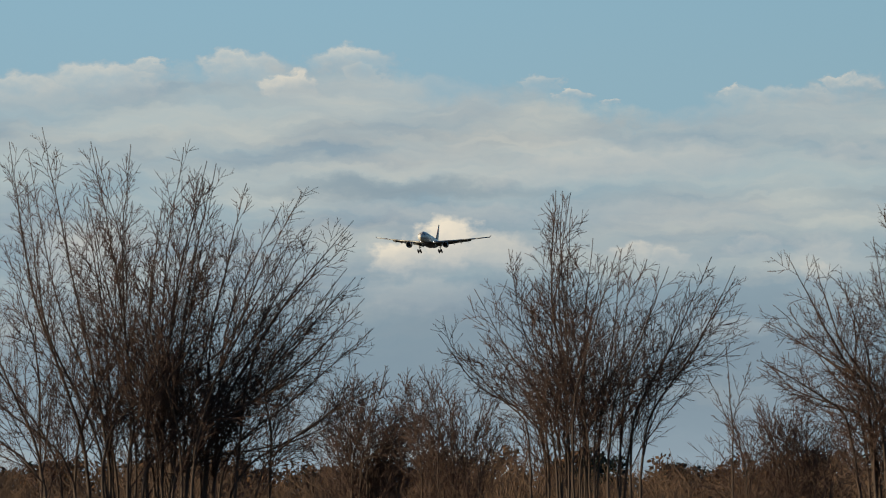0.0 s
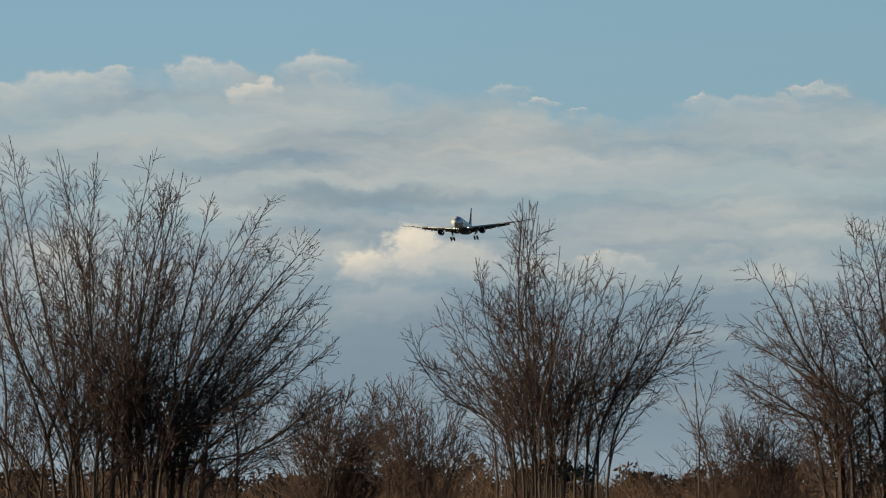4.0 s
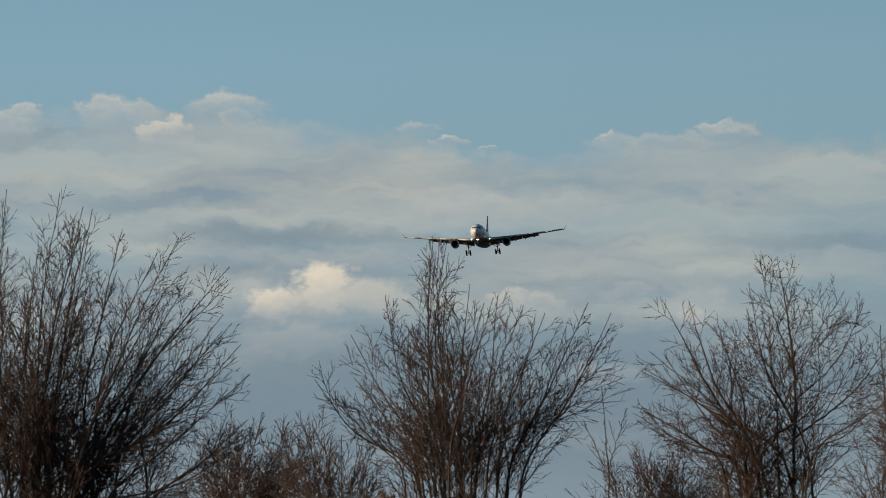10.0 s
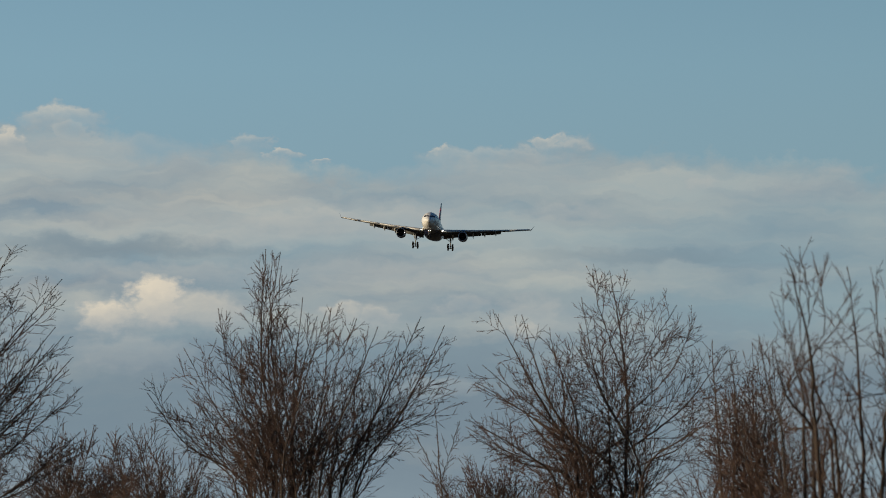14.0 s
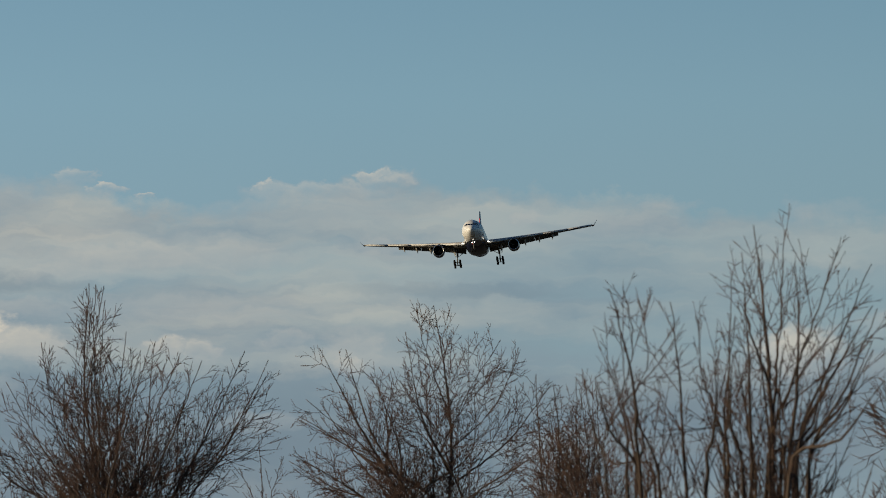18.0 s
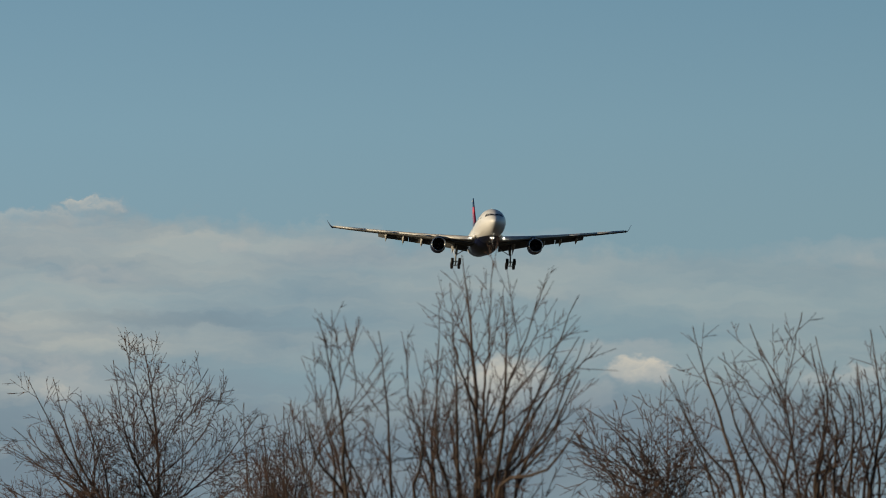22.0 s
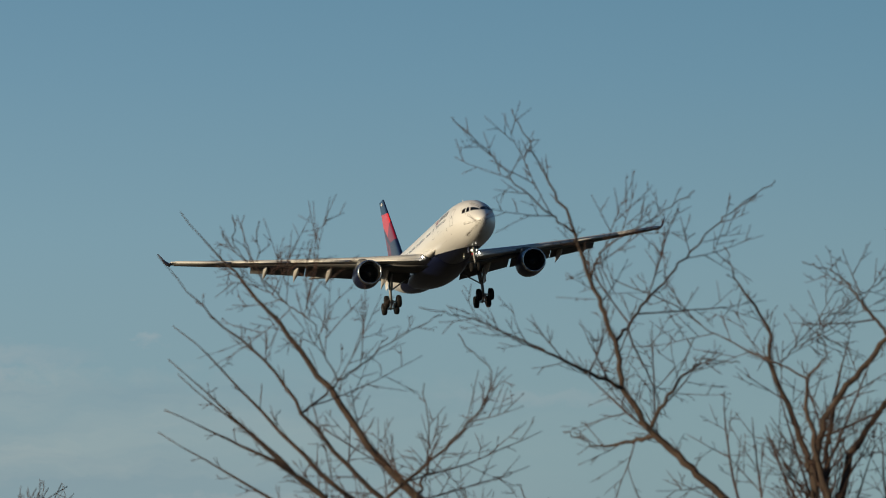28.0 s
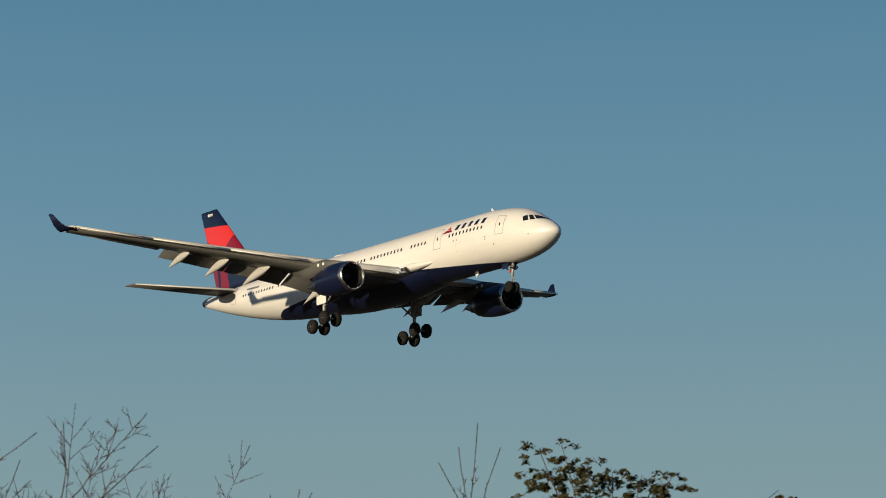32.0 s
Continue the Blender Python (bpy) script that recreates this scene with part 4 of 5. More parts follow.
def canoe(x0, x1, y, z0, z1, w, h):
    """A pointed fairing that droops towards its tail."""
    rings = []
    for k in range(11):
        u = k / 10
        r = max(math.sin(math.pi * min(u * 1.0, 1.0) ** 0.75), 0.02)
        x, z = x0 + (x1 - x0) * u, z0 + (z1 - z0) * u ** 1.7
        rings.append([(x, y + w * r * math.cos(t), z + h * r * math.sin(t)) for t in (2 * math.pi * i / 10 for i in range(10))])
    return loft(rings)


def ring_solid(profile, centre, segs=36):
    """A body turned round the x axis; profile: (x, radius) from one end to the other."""
    cx, cy, cz, *k = centre
    k = k[0] if k else 1.0
    return loft([[(cx + x, cy + k * r * math.cos(t), cz + k * r * math.sin(t)) for t in (2 * math.pi * k / segs for k in range(segs))] for x, r in profile], caps=False)


def wheel(parent, place, radius, width, label):
    """A wheel with its axle along y: tyre, rim and hub."""
    tyre = ring_profile(place, [(-0.5, 0.62), (-0.5, 0.86), (-0.42, 0.95), (-0.25, 1.0), (0.25, 1.0), (0.42, 0.95), (0.5, 0.86), (0.5, 0.62)], radius, width)
    w = part("wheel", tyre, TYRE, parent, label)
    part("rim", ring_profile(place, [(-0.36, 0.05), (-0.3, 0.3), (-0.42, 0.45), (-0.46, 0.63), (0.46, 0.63), (0.42, 0.45), (0.3, 0.3), (0.36, 0.05)], radius, width), ALLOY, w, "grey metal rim")


def ring_profile(place, profile, radius, width, segs=24):
    x, y, z = place
    return loft([[(x + radius * r * math.cos(t), y + width * u, z + radius * r * math.sin(t)) for t in (2 * math.pi * k / segs for k in range(segs))] for u, r in profile])


def build_engine(plane, s):
    cy, cz, front, slim = s * 9.37, -2.85, -18.8, 0.91
    eng = part("engine", ring_solid([(-0.30, 1.33), (-0.10, 1.47), (-0.6, 1.56), (-1.4, 1.63), (-2.4, 1.64), (-3.4, 1.55), (-4.3, 1.38), (-5.0, 1.18), (-5.0, 1.08), (-4.0, 1.1)], (front, cy, cz, slim)), NAVY_PAINT, plane, "navy blue engine nacelle")
    part("inlet_lip", ring_solid([(-0.55, 1.24), (-0.25, 1.27), (-0.06, 1.33), (0.02, 1.40), (-0.03, 1.47), (-0.20, 1.535), (-0.34, 1.556), (-0.34, 1.50)], (front, cy, cz, slim)), CHROME, eng, "polished metal inlet lip")
    part("inlet_duct", ring_solid([(-0.5, 1.24), (-1.3, 1.22), (-1.75, 1.22), (-1.8, 0.3)], (front, cy, cz, slim)), DARK_STEEL, eng, "dark grey inlet duct")
    # fan blades
    bm = bmesh.new()
    for k in range(26):
        t = 2 * math.pi * k / 26
        q = []
        for r, dt, x in ((0.36, -0.10, -1.15), (1.2, -0.02, -1.3), (1.2, 0.14, -1.55), (0.36, 0.22, -1.45)):
            q.append(bm.verts.new((front + x, cy + slim * r * math.cos(t + dt), cz + slim * r * math.sin(t + dt))))
        bm.faces.new(q)
    part("fan", bm, DARK_STEEL, eng, "dark fan blades")
    part("spinner", ring_solid([(-0.75, 0.01), (-0.85, 0.12), (-1.05, 0.26), (-1.3, 0.37), (-1.5, 0.38)], (front, cy, cz, slim), 20), DARK_STEEL, eng, "dark spinner")
    part("exhaust_cone", ring_solid([(-4.4, 0.95), (-5.4, 0.82), (-6.2, 0.58), (-6.2, 0.5), (-6.6, 0.35), (-7.3, 0.04)], (front, cy, cz, slim), 24), DARK_STEEL, eng, "grey metal exhaust cone")
    part("pylon", loft([[(front - 1.2, cy - 0.12, cz + 1.5), (front - 1.2, cy + 0.12, cz + 1.5), (front - 1.3, cy + 0.16, cz + 1.2), (front - 1.3, cy - 0.16, cz + 1.2)],
                        [(front - 4.0, cy - 0.28, cz + 2.15), (front - 4.0, cy + 0.28, cz + 2.15), (front - 4.0, cy + 0.3, cz + 1.2), (front - 4.0, cy - 0.3, cz + 1.2)],
                        [(front - 7.0, cy - 0.28, cz + 2.2), (front - 7.0, cy + 0.28, cz + 2.2), (front - 6.8, cy + 0.22, cz + 0.75), (front - 6.8, cy - 0.22, cz + 0.75)],
                        [(front - 9.6, cy - 0.05, cz + 2.0), (front - 9.6, cy + 0.05, cz + 2.0), (front - 9.6, cy + 0.05, cz + 1.55), (front - 9.6, cy - 0.05, cz + 1.55)]]), WING_SHADED, eng, "dark grey pylon under the wing")
    for q in (-1, 1):
        for a in (4.3, 5.1):
            part("pylon_port", ring_profile((front - a, cy + q * 0.30, cz + 1.78), [(-0.5, 0.02), (-0.5, 0.9), (-0.3, 1.0), (0.5, 1.0), (0.5, 0.02)], 0.16, 0.06, 14), WHITE_PAINT, eng, "pale round cover on the pylon")


def lamp(parent, name, place, r, depth, mat, label):
    """A round lamp that looks ahead out of a short hood."""
    x, y, z = place
    ring = [2 * math.pi * k / 20 for k in range(20)]
    hood = part(name, loft([[(x + dx, y + q * math.cos(t), z + q * math.sin(t)) for t in ring] for dx, q in ((-0.1, r + 0.01), (depth, r + 0.03), (depth, r + 0.005), (-0.04, r * 0.98))], caps=False), DARK_STEEL, parent, label)
    bm = bmesh.new()
    bm.faces.new([bm.verts.new((x, y + r * 0.97 * math.cos(t), z + r * 0.97 * math.sin(t))) for t in ring])
    part("bulb", bm, mat, hood, "glowing lamp face")


def build_wing(plane, s):
    rings = []
    for y, x, c, z, t in WING:
        rings.append(foil(-x, y, z, c * 0.86, t * 1.12, 1.5 - y * 0.09, 12, s))
    wing = part("wing", loft(rings), WING_GREY, plane, "light grey wing with deployed flaps")
    # thin dark sheet below the wing: the underside's shade, put in as colour
    part("underside_shade", loft([[(-x - c * u, s * y, z - c * (t * 0.55 + d)) for u, d in ((0.16, 0.003), (0.45, 0.006), (0.74, -0.012), (0.74, -0.03), (0.45, -0.012), (0.16, -0.015))] for y, x, c, z, t in WING]), WING_SHADED, wing, "dark sheet painted as the shade under the wing")
    # leading-edge slats, drooped ahead of the wing
    for y0, y1 in ((3.2, 8.4), (10.4, 16.5), (16.6, 22.6), (22.7, 28.4)):
        rr = []
        for y in (y0, (y0 + y1) / 2, y1):
            _, x, c, z, t = wing_at(y)
            w = 0.5 + 0.13 * c
            rr.append([(-x + 0.12 - w * u, s * y, z + v * w) for u, v in ((0, -0.20), (0.05, -0.06), (0.25, 0.10), (0.6, 0.22), (1.0, 0.28), (0.7, 0.12), (0.35, -0.02), (0.15, -0.17))])
        part("slat", loft(rr), SLAT_GREY, wing, "pale grey metal slat, drooped")
    # trailing-edge flaps, lowered; shade is painted in with a darker grey
    for y0, y1, deg in ((3.0, 8.9, 24), (9.2, 14.3, 28), (14.4, 20.2, 28)):
        rr = []
        for y in (y0, (y0 + y1) / 2, y1):
            _, x, c, z, t = wing_at(y)
            w = c * 0.25 + 0.15
            rr.append(foil(-x - c * 0.81, y, z - 0.06 - c * 0.016, w, 0.13, deg, 8, s))
        part("flap", loft(rr), WING_SHADED, wing, "lowered trailing-edge flap")
    _, x, c, z, t = wing_at(20.5)
    rr = []
    for y in (20.4, 24.4, 28.4):
        _, x, c, z, t = wing_at(y)
        rr.append(foil(-x - c * 0.83, y, z + 0.01, c * 0.17 + 0.06, 0.1, 5, 8, s))
    part("aileron", loft(rr), WING_GREY, wing)
    for y, k in ((5.9, 1.15), (11.9, 1.1), (15.4, 1.0), (18.7, 0.9)):
        _, x, c, z, t = wing_at(y)
        part("flap_fairing", canoe(-x - c * 0.5, -x - c * 0.86 - 2.3 * k, s * y, z - 0.42 * k, z - (1.75 if y < 8 else 1.4) * k, 0.27 * k, 0.42 * k), WING_GREY, wing, "pale grey canoe-shaped flap track fairing")
    # winglet
    rr = []
    for k, (y, x, c, z, t) in enumerate(((28.85, 36.2, 2.4, 2.43, 0.09), (29.2, 36.75, 1.85, 2.6, 0.08), (29.5, 37.25, 1.45, 2.95, 0.08), (30.1, 38.15, 0.6, 4.0, 0.07))):
        lean = (0.0, 0.5, 0.85, 0.9)[k]
        base = foil(-x, 0, 0, c, t, 0, 8, 1)
        rr.append([(p[0], s * (y - p[2] * math.sin(lean)), z + p[2] * math.cos(lean)) for p in base])
    part("winglet", loft(rr), NAVY_PAINT, wing, "navy blue winglet")
    lamp(wing, "landing_light", (-19.3, s * 3.25, -1.55), 0.15, 0.5, LAMP_WHITE, "lit landing light in the wing root")
    part("wing_tip_light", ball((-36.0, s * 28.8, 2.45), 0.06), GLASS_DARK, wing)


def ball(place, r, seg=12):
    bm = bmesh.new()
    bmesh.ops.create_uvsphere(bm, u_segments=seg, v_segments=seg // 2 + 2, radius=r, matrix=Matrix.Translation(place))
    for f in bm.faces:
        f.smooth = True
    return bm


def build_main_gear(plane, s):
    x, y, top, ax = -29.0, s * 5.35, -1.6, -5.3
    gear = part("main_gear", tube([(x, y - s * 0.25, top), (x, y - s * 0.1, -3.4), (x, y, -3.6), (x, y, ax)], [0.26, 0.24, 0.17, 0.16], 14), STEEL, plane, "main landing gear leg, lowered")
    part("strut", tube([(x, y, -3.7), (x + 0.1, y - s * 2.6, -2.1)], 0.085, 8), STEEL, gear)
    part("strut", tube([(x - 0.1, y, -3.9), (x + 2.1, y, -1.9)], 0.075, 8), STEEL, gear)
    part("torque_link", merge(tube([(x - 0.28, y, -4.2), (x - 0.62, y, -4.8)], 0.06, 8), tube([(x - 0.62, y, -4.8), (x - 0.25, y, -5.5)], 0.06, 8)), STEEL, gear)
    part("gear_door", merge(slab(x - 0.75, x + 0.75, y + s * 0.34 - 0.03, y + s * 0.34 + 0.03, -3.5, -1.75, 0.02)), WHITE_PAINT, gear, "white door on the gear leg")
    tilt = radians(16)
    bogie = part("bogie", tube([(x + 1.05 * math.cos(tilt), y, ax + 1.05 * math.sin(tilt)), (x - 1.05 * math.cos(tilt), y, ax - 1.05 * math.sin(tilt))], 0.15, 12), STEEL, gear, "tilted bogie beam with its rear wheels low")
    for k in (1, -1):
        px, pz = x + k * 0.99 * math.cos(tilt), ax + k * 0.99 * math.sin(tilt)
        part("axle", tube([(px, y - 0.72, pz), (px, y + 0.72, pz)], 0.09, 10), STEEL, bogie)
        for q in (-1, 1):
            w = part("wheel", ring_profile((px, y + q * 0.70, pz), [(-0.46, 0.49), (-0.5, 0.84), (-0.42, 0.94), (-0.25, 1.0), (0.25, 1.0), (0.42, 0.94), (0.5, 0.84), (0.46, 0.49)], 0.69, 0.50), TYRE, gear, "black main gear wheel")
            part("rim", ring_profile((px, y + q * 0.70, pz), [(-0.5, 0.08), (-0.40, 0.2), (-0.34, 0.36), (-0.48, 0.5), (0.48, 0.5), (0.34, 0.36), (0.40, 0.2), (0.5, 0.08)], 0.69, 0.50), ALLOY, w, "grey metal rim")


def build_nose_gear(plane):
    x, ax = -6.9, -4.95
    gear = part("nose_gear", tube([(x + 0.25, 0, -2.3), (x + 0.08, 0, -3.9), (x + 0.06, 0, -4.0), (x, 0, ax)], [0.14, 0.14, 0.09, 0.09], 12), STEEL, plane, "nose landing gear leg, lowered")
    part("tow_flag", slab(x - 0.06, x + 0.12, -0.24, -0.1, -3.62, -3.38, 0.02), RED_PAINT, gear, "small red cover")
    part("torque_link", merge(tube([(x + 0.1, 0, -3.95), (x + 0.36, 0, -4.3)], 0.04, 6), tube([(x + 0.36, 0, -4.3), (x + 0.06, 0, -4.7)], 0.04, 6)), STEEL, gear)
    part("drag_strut", tube([(x + 0.12, 0, -3.7), (x - 1.6, 0, -2.5)], 0.06, 8), STEEL, gear)
    part("axle", tube([(x, -0.3, ax), (x, 0.3, ax)], 0.07, 10), STEEL, gear)
    for q in (-1, 1):
        w = part("wheel", ring_profile((x, q * 0.36, ax), [(-0.5, 0.58), (-0.5, 0.84), (-0.42, 0.94), (-0.2, 1.0), (0.2, 1.0), (0.42, 0.94), (0.5, 0.84), (0.5, 0.58)], 0.52, 0.36), TYRE, gear, "black nose gear wheel")
        part("rim", ring_profile((x, q * 0.36, ax), [(-0.5, 0.08), (-0.36, 0.3), (-0.47, 0.6), (0.47, 0.6), (0.36, 0.3), (0.5, 0.08)], 0.52, 0.36), ALLOY, w, "grey metal rim")
        part("gear_door", slab(x - 0.75, x + 0.1, q * 0.5 - 0.02, q * 0.5 + 0.02, -3.25, -2.6, 0.015), NAVY_PAINT, gear, "navy gear door hanging open")
        part("bracket", slab(x + 0.05, x + 0.2, min(q * 0.1, q * 0.36), max(q * 0.1, q * 0.36), -3.32, -2.98, 0.02), STEEL, gear, "lamp bracket")
        lamp(gear, "taxi_light", (x + 0.28, q * 0.26, -3.15), 0.085, 0.22, LAMP_TAXI, "lit lamp on the nose gear leg")


def build_airliner():
    plane = tagged(new("airliner"), "white and navy twin-engine airliner, gear and flaps down", "airliner")
    stations = [0.0, 0.03, 0.1, 0.22, 0.4, 0.65, 1.0, 1.4, 1.9, 2.5, 3.2, 4.0, 4.9, 5.9, 6.7, 7.6, 8.7, 10.0] + [10.0 + 2.3 * i for i in range(1, 12)] + [36.0] + [37.35 + 1.35 * i for i in range(15)] + [57.0]
    rings = []
    for a in stations:
        h, zc, w = body_ring(a)
        h, w = max(h, 0.004), max(w, 0.004)
        rings.append([(-a, -w * math.sin(t), zc + h * math.cos(t)) for t in (2 * math.pi * k / 64 for k in range(64))])
    body = part("fuselage", loft(rings), FUSELAGE_PAINT, plane, "white fuselage with navy belly")
    # belly fairing
    rr = []
    for k in range(17):
        u = k / 16
        a = 16.5 + 20.5 * u
        g = math.sin(math.pi * u) ** 0.7 if 0 < u < 1 else 0.0
        rr.append([(-a, (1.7 + 1.02 * g) * math.cos(t), -1.8 + (0.6 + 1.25 * g) * math.sin(t) * (1.0 if math.sin(t) < 0 else 0.6)) for t in (2 * math.pi * i / 32 for i in range(32))])
    part("belly_fairing", loft(rr), NAVY_PAINT, plane, "navy blue belly fairing")
    # wing root fillets
    for s in (-1, 1):
        part("wing_fillet", canoe(-15.6, -25.5, s * 2.35, -1.35, -1.15, 0.62, 0.42), WHITE_PAINT, plane, "white fillet at the wing root")
        build_wing(plane, s)
        build_engine(plane, s)
        build_main_gear(plane, s)
        tail = []
        for y, x, c, z in ((0.7, 48.8, 5.2, 1.7), (5.2, 52.0, 3.6, 2.05), (9.7, 55.2, 2.0, 2.42)):
            tail.append(foil(-x, y, z, c, 0.085, -3.0, 10, s))
        part("root_plate", round_patch(51.2, s * 80, 1.9, 21, 0.02), DARK_STEEL, plane, "dark grey plate at the tailplane root")
        # underside shade painted over the whole tailplane; a pale strip keeps its edge sunlit
        stab = part("tailplane", loft(tail), WING_SHADED, plane, "grey tailplane with shade painted into its colour")
        part("leading_edge", tube([(-48.76, s * 0.7, 1.72), (-51.96, s * 5.2, 2.07), (-55.16, s * 9.7, 2.44)], [0.13, 0.1, 0.06], 8), SLAT_GREY, stab, "pale strip along the sunlit leading edge")
    build_nose_gear(plane)
    # fin
    rr = []
    for z, x, c, t in ((1.9, 45.3, 9.4, 0.10), (3.0, 46.9, 8.2, 0.10), (7.1, 50.9, 5.5, 0.095), (11.1, 54.85, 2.95, 0.09), (11.25, 55.05, 2.7, 0.05)):
        rr.append([(p[0], p[2], z) for p in foil(-x, 0, 0, c, t, 0, 12, 1)])
    part("fin", loft(rr), FIN_PAINT, plane, "navy fin with red fields")
    part("fin_number", merge(*[slab(-55.75 - 0.21 * k, -55.62 - 0.21 * k, -0.13, 0.13, 10.62, 10.9) for k in range(4)]), WHITE_PAINT, plane, "white bars near the fin tip")
    part("exhaust_pipe", ring_solid([(0.9, 0.55), (0.0, 0.40), (-0.25, 0.34), (-0.25, 0.25), (0.3, 0.2)], (-56.9, 0, 1.75), 20), DARK_STEEL, plane, "dark exhaust pipe in the tail cone")
    # flight deck windows
    for s in (-1, 1):
        for c in ([(1.22, 2.5), (1.9, 37), (2.52, 25), (1.78, 2.5)], [(1.98, 42), (2.38, 51), (2.84, 35), (2.6, 28)], [(2.5, 54), (2.95, 63), (3.2, 50), (2.95, 38)]):
            part("cockpit_window", skin_patch([(a, s * t) for a, t in c], 0.02), GLASS_DARK, body, "dark cockpit window")
        # cabin windows, in one strip for each side
        bms = []
        a = 8.1
        while a < 50.0:
            gap = 13.2 < a < 16.6 or any(abs(a - d) < 0.85 for d in (33.2, 48.9)) or any(abs(a - d) < 0.3 for d in (19.6, 25.5, 29.8, 41.0))
            if not gap:
                t = 74 + (max(a - 36, 0) ** 1.25) * 0.46
                bms.append(skin_patch([(a - 0.1, s * (t - 3.4)), (a + 0.1, s * (t - 3.4)), (a + 0.1, s * (t + 3.4)), (a - 0.1, s * (t + 3.4))], 0.012, 1))
            a += 0.5334
        tagged(part("cabin_windows", merge(*bms), GLASS_DARK, body, "row of small dark cabin windows"), kind="stuff")
        for d, w in ((5.65, 1.07), (14.7, 1.07), (33.2, 0.8), (49.8, 1.07)):
            t = 75 + (max(d - 36, 0) ** 1.25) * 0.46
            part("door", skin_frame(d - w / 2, d + w / 2, s * (t - 24), s * (t + 20)), LINE_GREY, body, "cabin door outline")
            part("door_window", skin_patch([(d - 0.08, s * (t - 5)), (d + 0.08, s * (t - 5)), (d + 0.08, s * (t + 2)), (d - 0.08, s * (t + 2))], 0.012, 1), GLASS_DARK, body)
        # lettering on the forward fuselage, as plain bars, with a red three-cornered mark
        for k in range(5):
            a = 7.75 + 0.98 * k
            part("letter_bar", skin_patch([(a + 0.04, s * 51), (a + 0.5, s * 51), (a + 0.62, s * 64.5), (a + 0.16, s * 64.5)], 0.013, 3), NAVY_PAINT, body, "navy lettering shown as a plain bar")
        part("red_mark", skin_patch([(13.2, s * 51), (13.25, s * 51), (13.62, s * 58.5), (12.95, s * 58.5)], 0.014, 3), RED_PAINT, body, "red three-cornered mark")
        part("red_mark", skin_patch([(12.9, s * 60), (13.66, s * 60), (14.15, s * 66), (12.65, s * 66)], 0.014, 3), DARK_RED_PAINT, body, "dark red lower half of the mark")
        for a, t in ((7.45, 94), (7.5, 99), (11.6, 86), (12.1, 86), (6.5, 112), (2.2, 100)):
            part("port_cover", skin_patch([(a, s * t), (a + 0.16, s * t), (a + 0.16, s * (t + 3)), (a, s * (t + 3))], 0.012, 1), LINE_GREY, body)
        part("cargo_door", skin_frame(9.2, 11.9, s * 94, s * 120, 0.014), LINE_FAINT, body, "cargo door outline")
        part("registration", merge(*[skin_patch([(44.6 + 0.42 * k, s * 63), (44.9 + 0.42 * k, s * 63), (44.9 + 0.42 * k, s * 69), (44.6 + 0.42 * k, s * 69)], 0.013, 1) for k in range(6)]), NAVY_PAINT, body, "registration shown as plain bars")
    # aerials and the dome on the roof
    part("radome", loft([[(-32.4 - 2.4 * u, 0.6 * g * math.cos(t), 2.5 + 0.3 * g * max(math.sin(t), -0.4)) for t in (2 * math.pi * i / 16 for i in range(16))] for u, g in ((k / 10, max(math.sin(math.pi * k / 10) ** 0.6 if 0 < k < 10 else 0.0, 0.02)) for k in range(11))]), WHITE_PAINT, plane, "white antenna dome on the roof")
    for a, t, h in ((9.5, 0, 0.42), (37.5, 0, 0.35), (12.0, 180, 0.35), (20.0, 180, 0.35)):
        p, q = skin(a, t, -0.05), skin(a + 0.22, t, h)
        part("aerial", loft([[p + Vector((0.2, -0.025, 0)), p + Vector((0.2, 0.025, 0)), p + Vector((-0.3, 0.025, 0)), p + Vector((-0.3, -0.025, 0))],
                             [q + Vector((0.08, -0.012, 0)), q + Vector((0.08, 0.012, 0)), q + Vector((-0.14, 0.012, 0)), q + Vector((-0.14, -0.012, 0))]]), WHITE_PAINT, plane)
    return plane


PLANE = build_airliner()

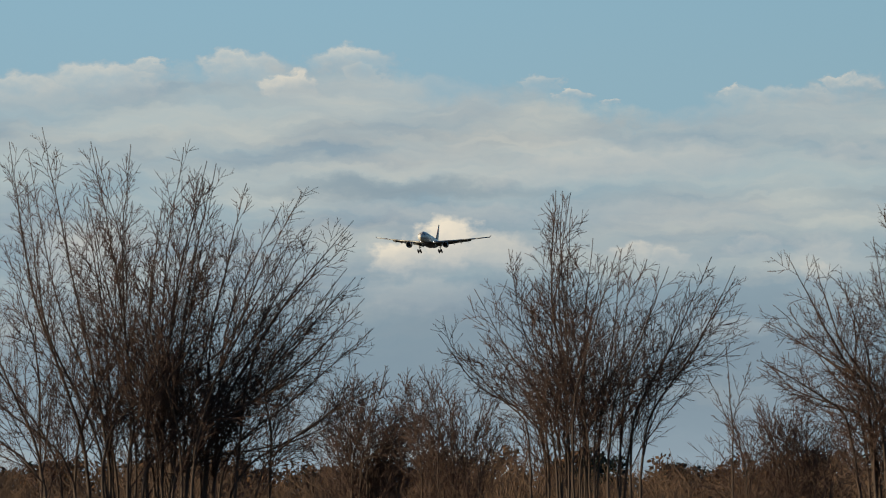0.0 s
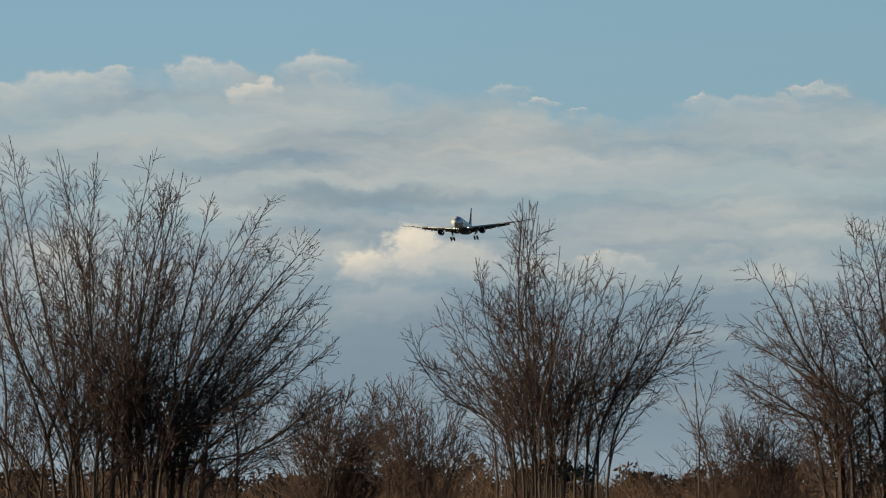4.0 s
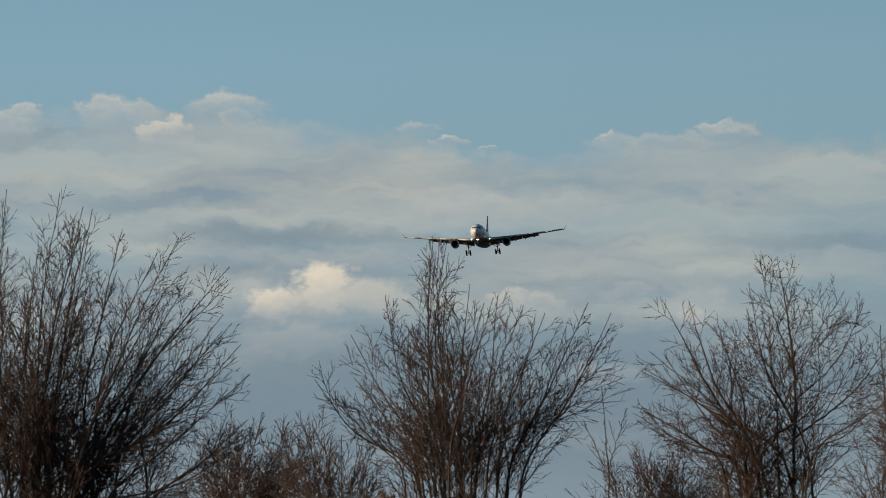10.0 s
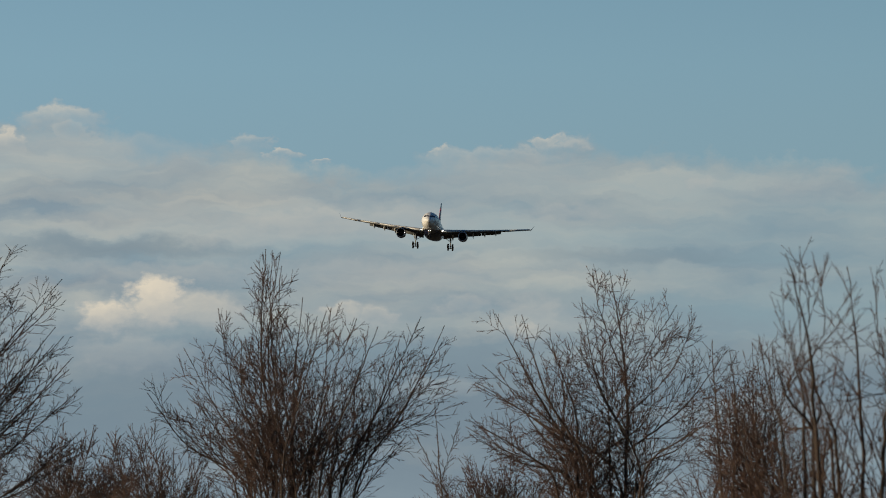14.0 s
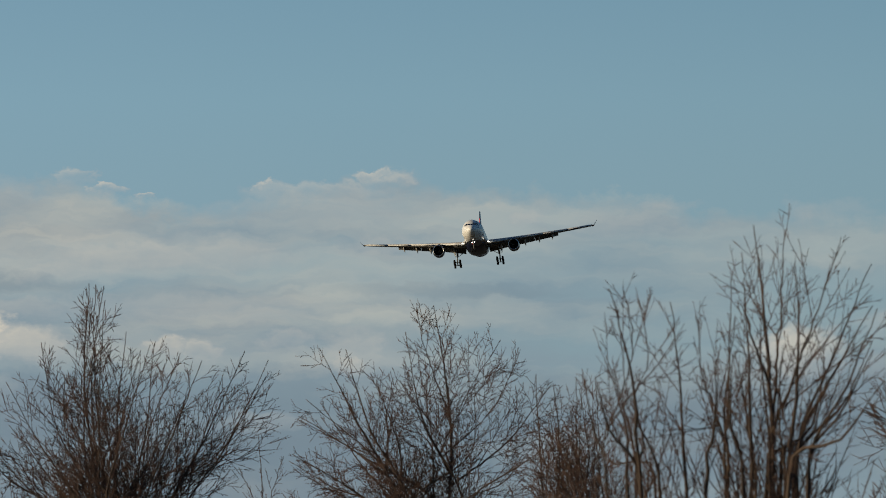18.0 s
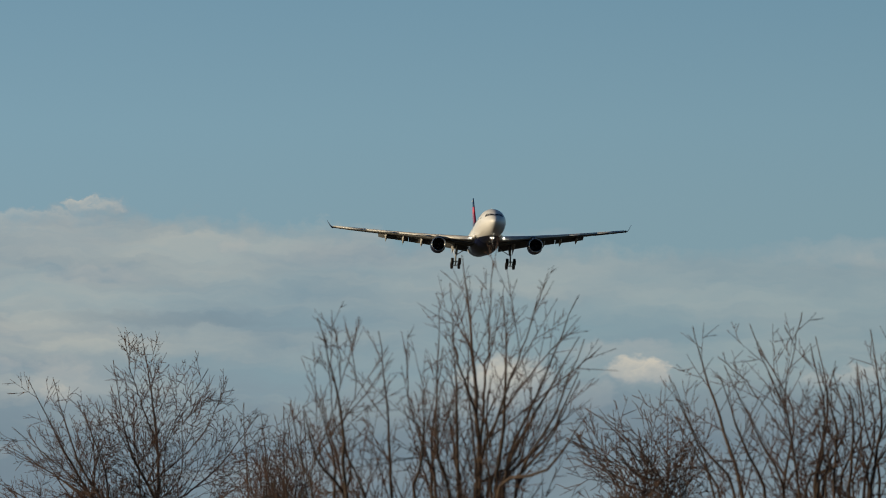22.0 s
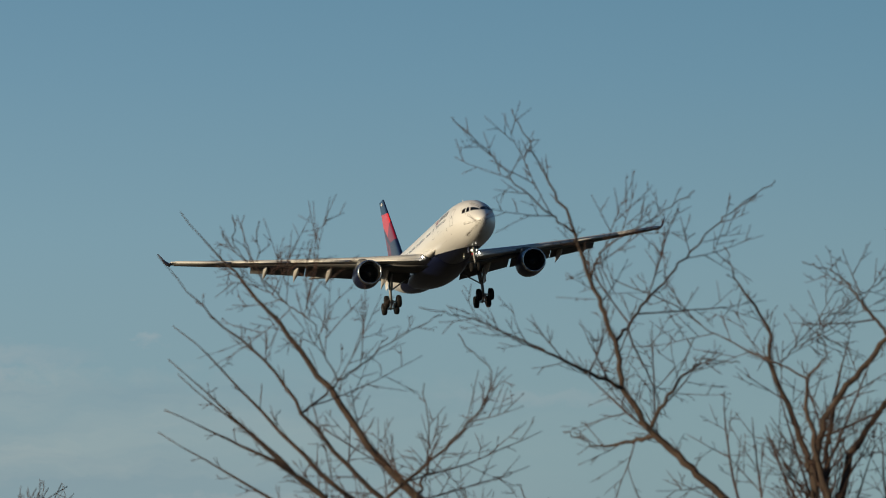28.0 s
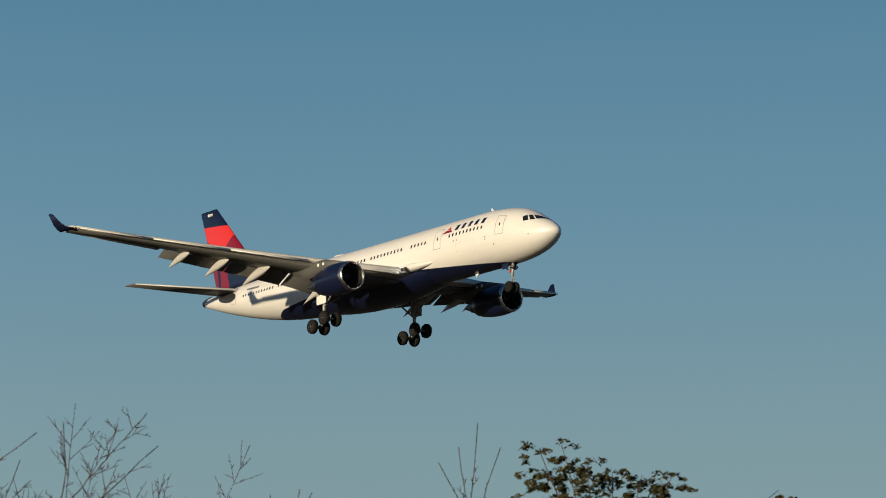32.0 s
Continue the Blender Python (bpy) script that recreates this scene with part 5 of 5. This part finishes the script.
FLIGHT = [
    (0, -11.2, 2112.8, 130.40, 189.23, 2.74, -0.22), (1, -2.5, 2051.5, 130.09, 189.82, 2.70, 1.27),
    (2, 5.7, 1993.0, 129.01, 189.87, 2.65, 4.79), (3, 13.0, 1937.0, 127.77, 189.50, 2.38, 1.24),
    (4, 20.0, 1878.0, 126.36, 188.81, 2.01, 2.46), (6.5, 36.7, 1721.5, 119.81, 188.06, 2.11, 2.94),
    (7, 40.1, 1686.2, 117.94, 187.81, 2.28, 2.84), (7.5, 43.1, 1654.5, 116.61, 187.74, 2.27, 3.31),
    (8, 45.5, 1627.2, 116.22, 187.69, 2.52, 4.45), (9, 51.3, 1563.0, 113.89, 187.62, 2.37, 7.26),
    (10, 55.7, 1500.2, 111.81, 187.07, 2.43, 2.52), (11, 61.5, 1439.7, 108.94, 186.11, 2.68, -1.61),
    (12, 67.0, 1377.0, 106.64, 185.98, 2.30, -5.02), (13, 74.1, 1316.4, 103.66, 186.42, 2.45, -5.47),
    (14, 82.1, 1249.6, 100.88, 186.92, 2.45, -4.03), (14.5, 86.3, 1216.8, 99.59, 187.43, 2.41, -2.16),
    (16.5, 106.1, 1097.0, 93.59, 189.40, 2.42, -1.50), (17, 111.7, 1076.3, 92.38, 189.49, 2.63, 0.29),
    (18, 119.8, 1015.8, 89.04, 190.02, 2.78, 4.75), (19, 130.5, 953.7, 85.66, 190.70, 2.46, 9.02),
    (20, 136.3, 893.6, 82.96, 189.93, 2.89, 7.00), (21, 143.6, 832.2, 79.18, 187.59, 2.05, -0.27),
    (22, 151.1, 774.9, 76.30, 186.32, 2.35, -0.58), (23, 158.3, 708.4, 70.53, 185.63, 1.88, -1.77),
    (24, 166.1, 647.7, 66.82, 187.20, 3.92, -0.08), (24.5, 169.8, 617.4, 65.10, 188.45, 4.41, 3.31),
    (26.5, 182.5, 496.1, 59.58, 192.68, 3.06, 4.30), (27, 184.8, 467.3, 57.55, 193.31, 2.72, 4.39),
    (28, 190.4, 406.1, 56.24, 193.79, 3.29, 5.48), (29, 203.1, 361.0, 55.92, 192.28, 3.70, 0.76),
    (29.5, 217.0, 344.6, 57.09, 191.98, 3.47, -0.31), (30, 231.7, 333.8, 59.57, 191.26, 2.60, -0.70),
    (30.5, 244.5, 319.1, 60.85, 190.57, 2.76, -0.28), (31, 260.8, 306.2, 62.01, 189.90, 2.86, 0.88),
    (31.5, 269.1, 278.8, 60.99, 189.48, 2.80, 0.34), (32, 279.6, 253.9, 60.41, 189.00, 3.33, -1.38),
]

def flight_pose(x, y, z, heading, pitch, bank):
    """The airliner's nose at a place, heading right of +Y; its own x axis points ahead and z up."""
    return pose(x, y, z, 0, 0, 90 - heading) @ pose(0, 0, 0, 0, -pitch, 0) @ pose(0, 0, 0, bank, 0, 0)


def motions():
    walk(PLANE, [(t, flight_pose(*r)) for t, *r in FLIGHT])

motions()
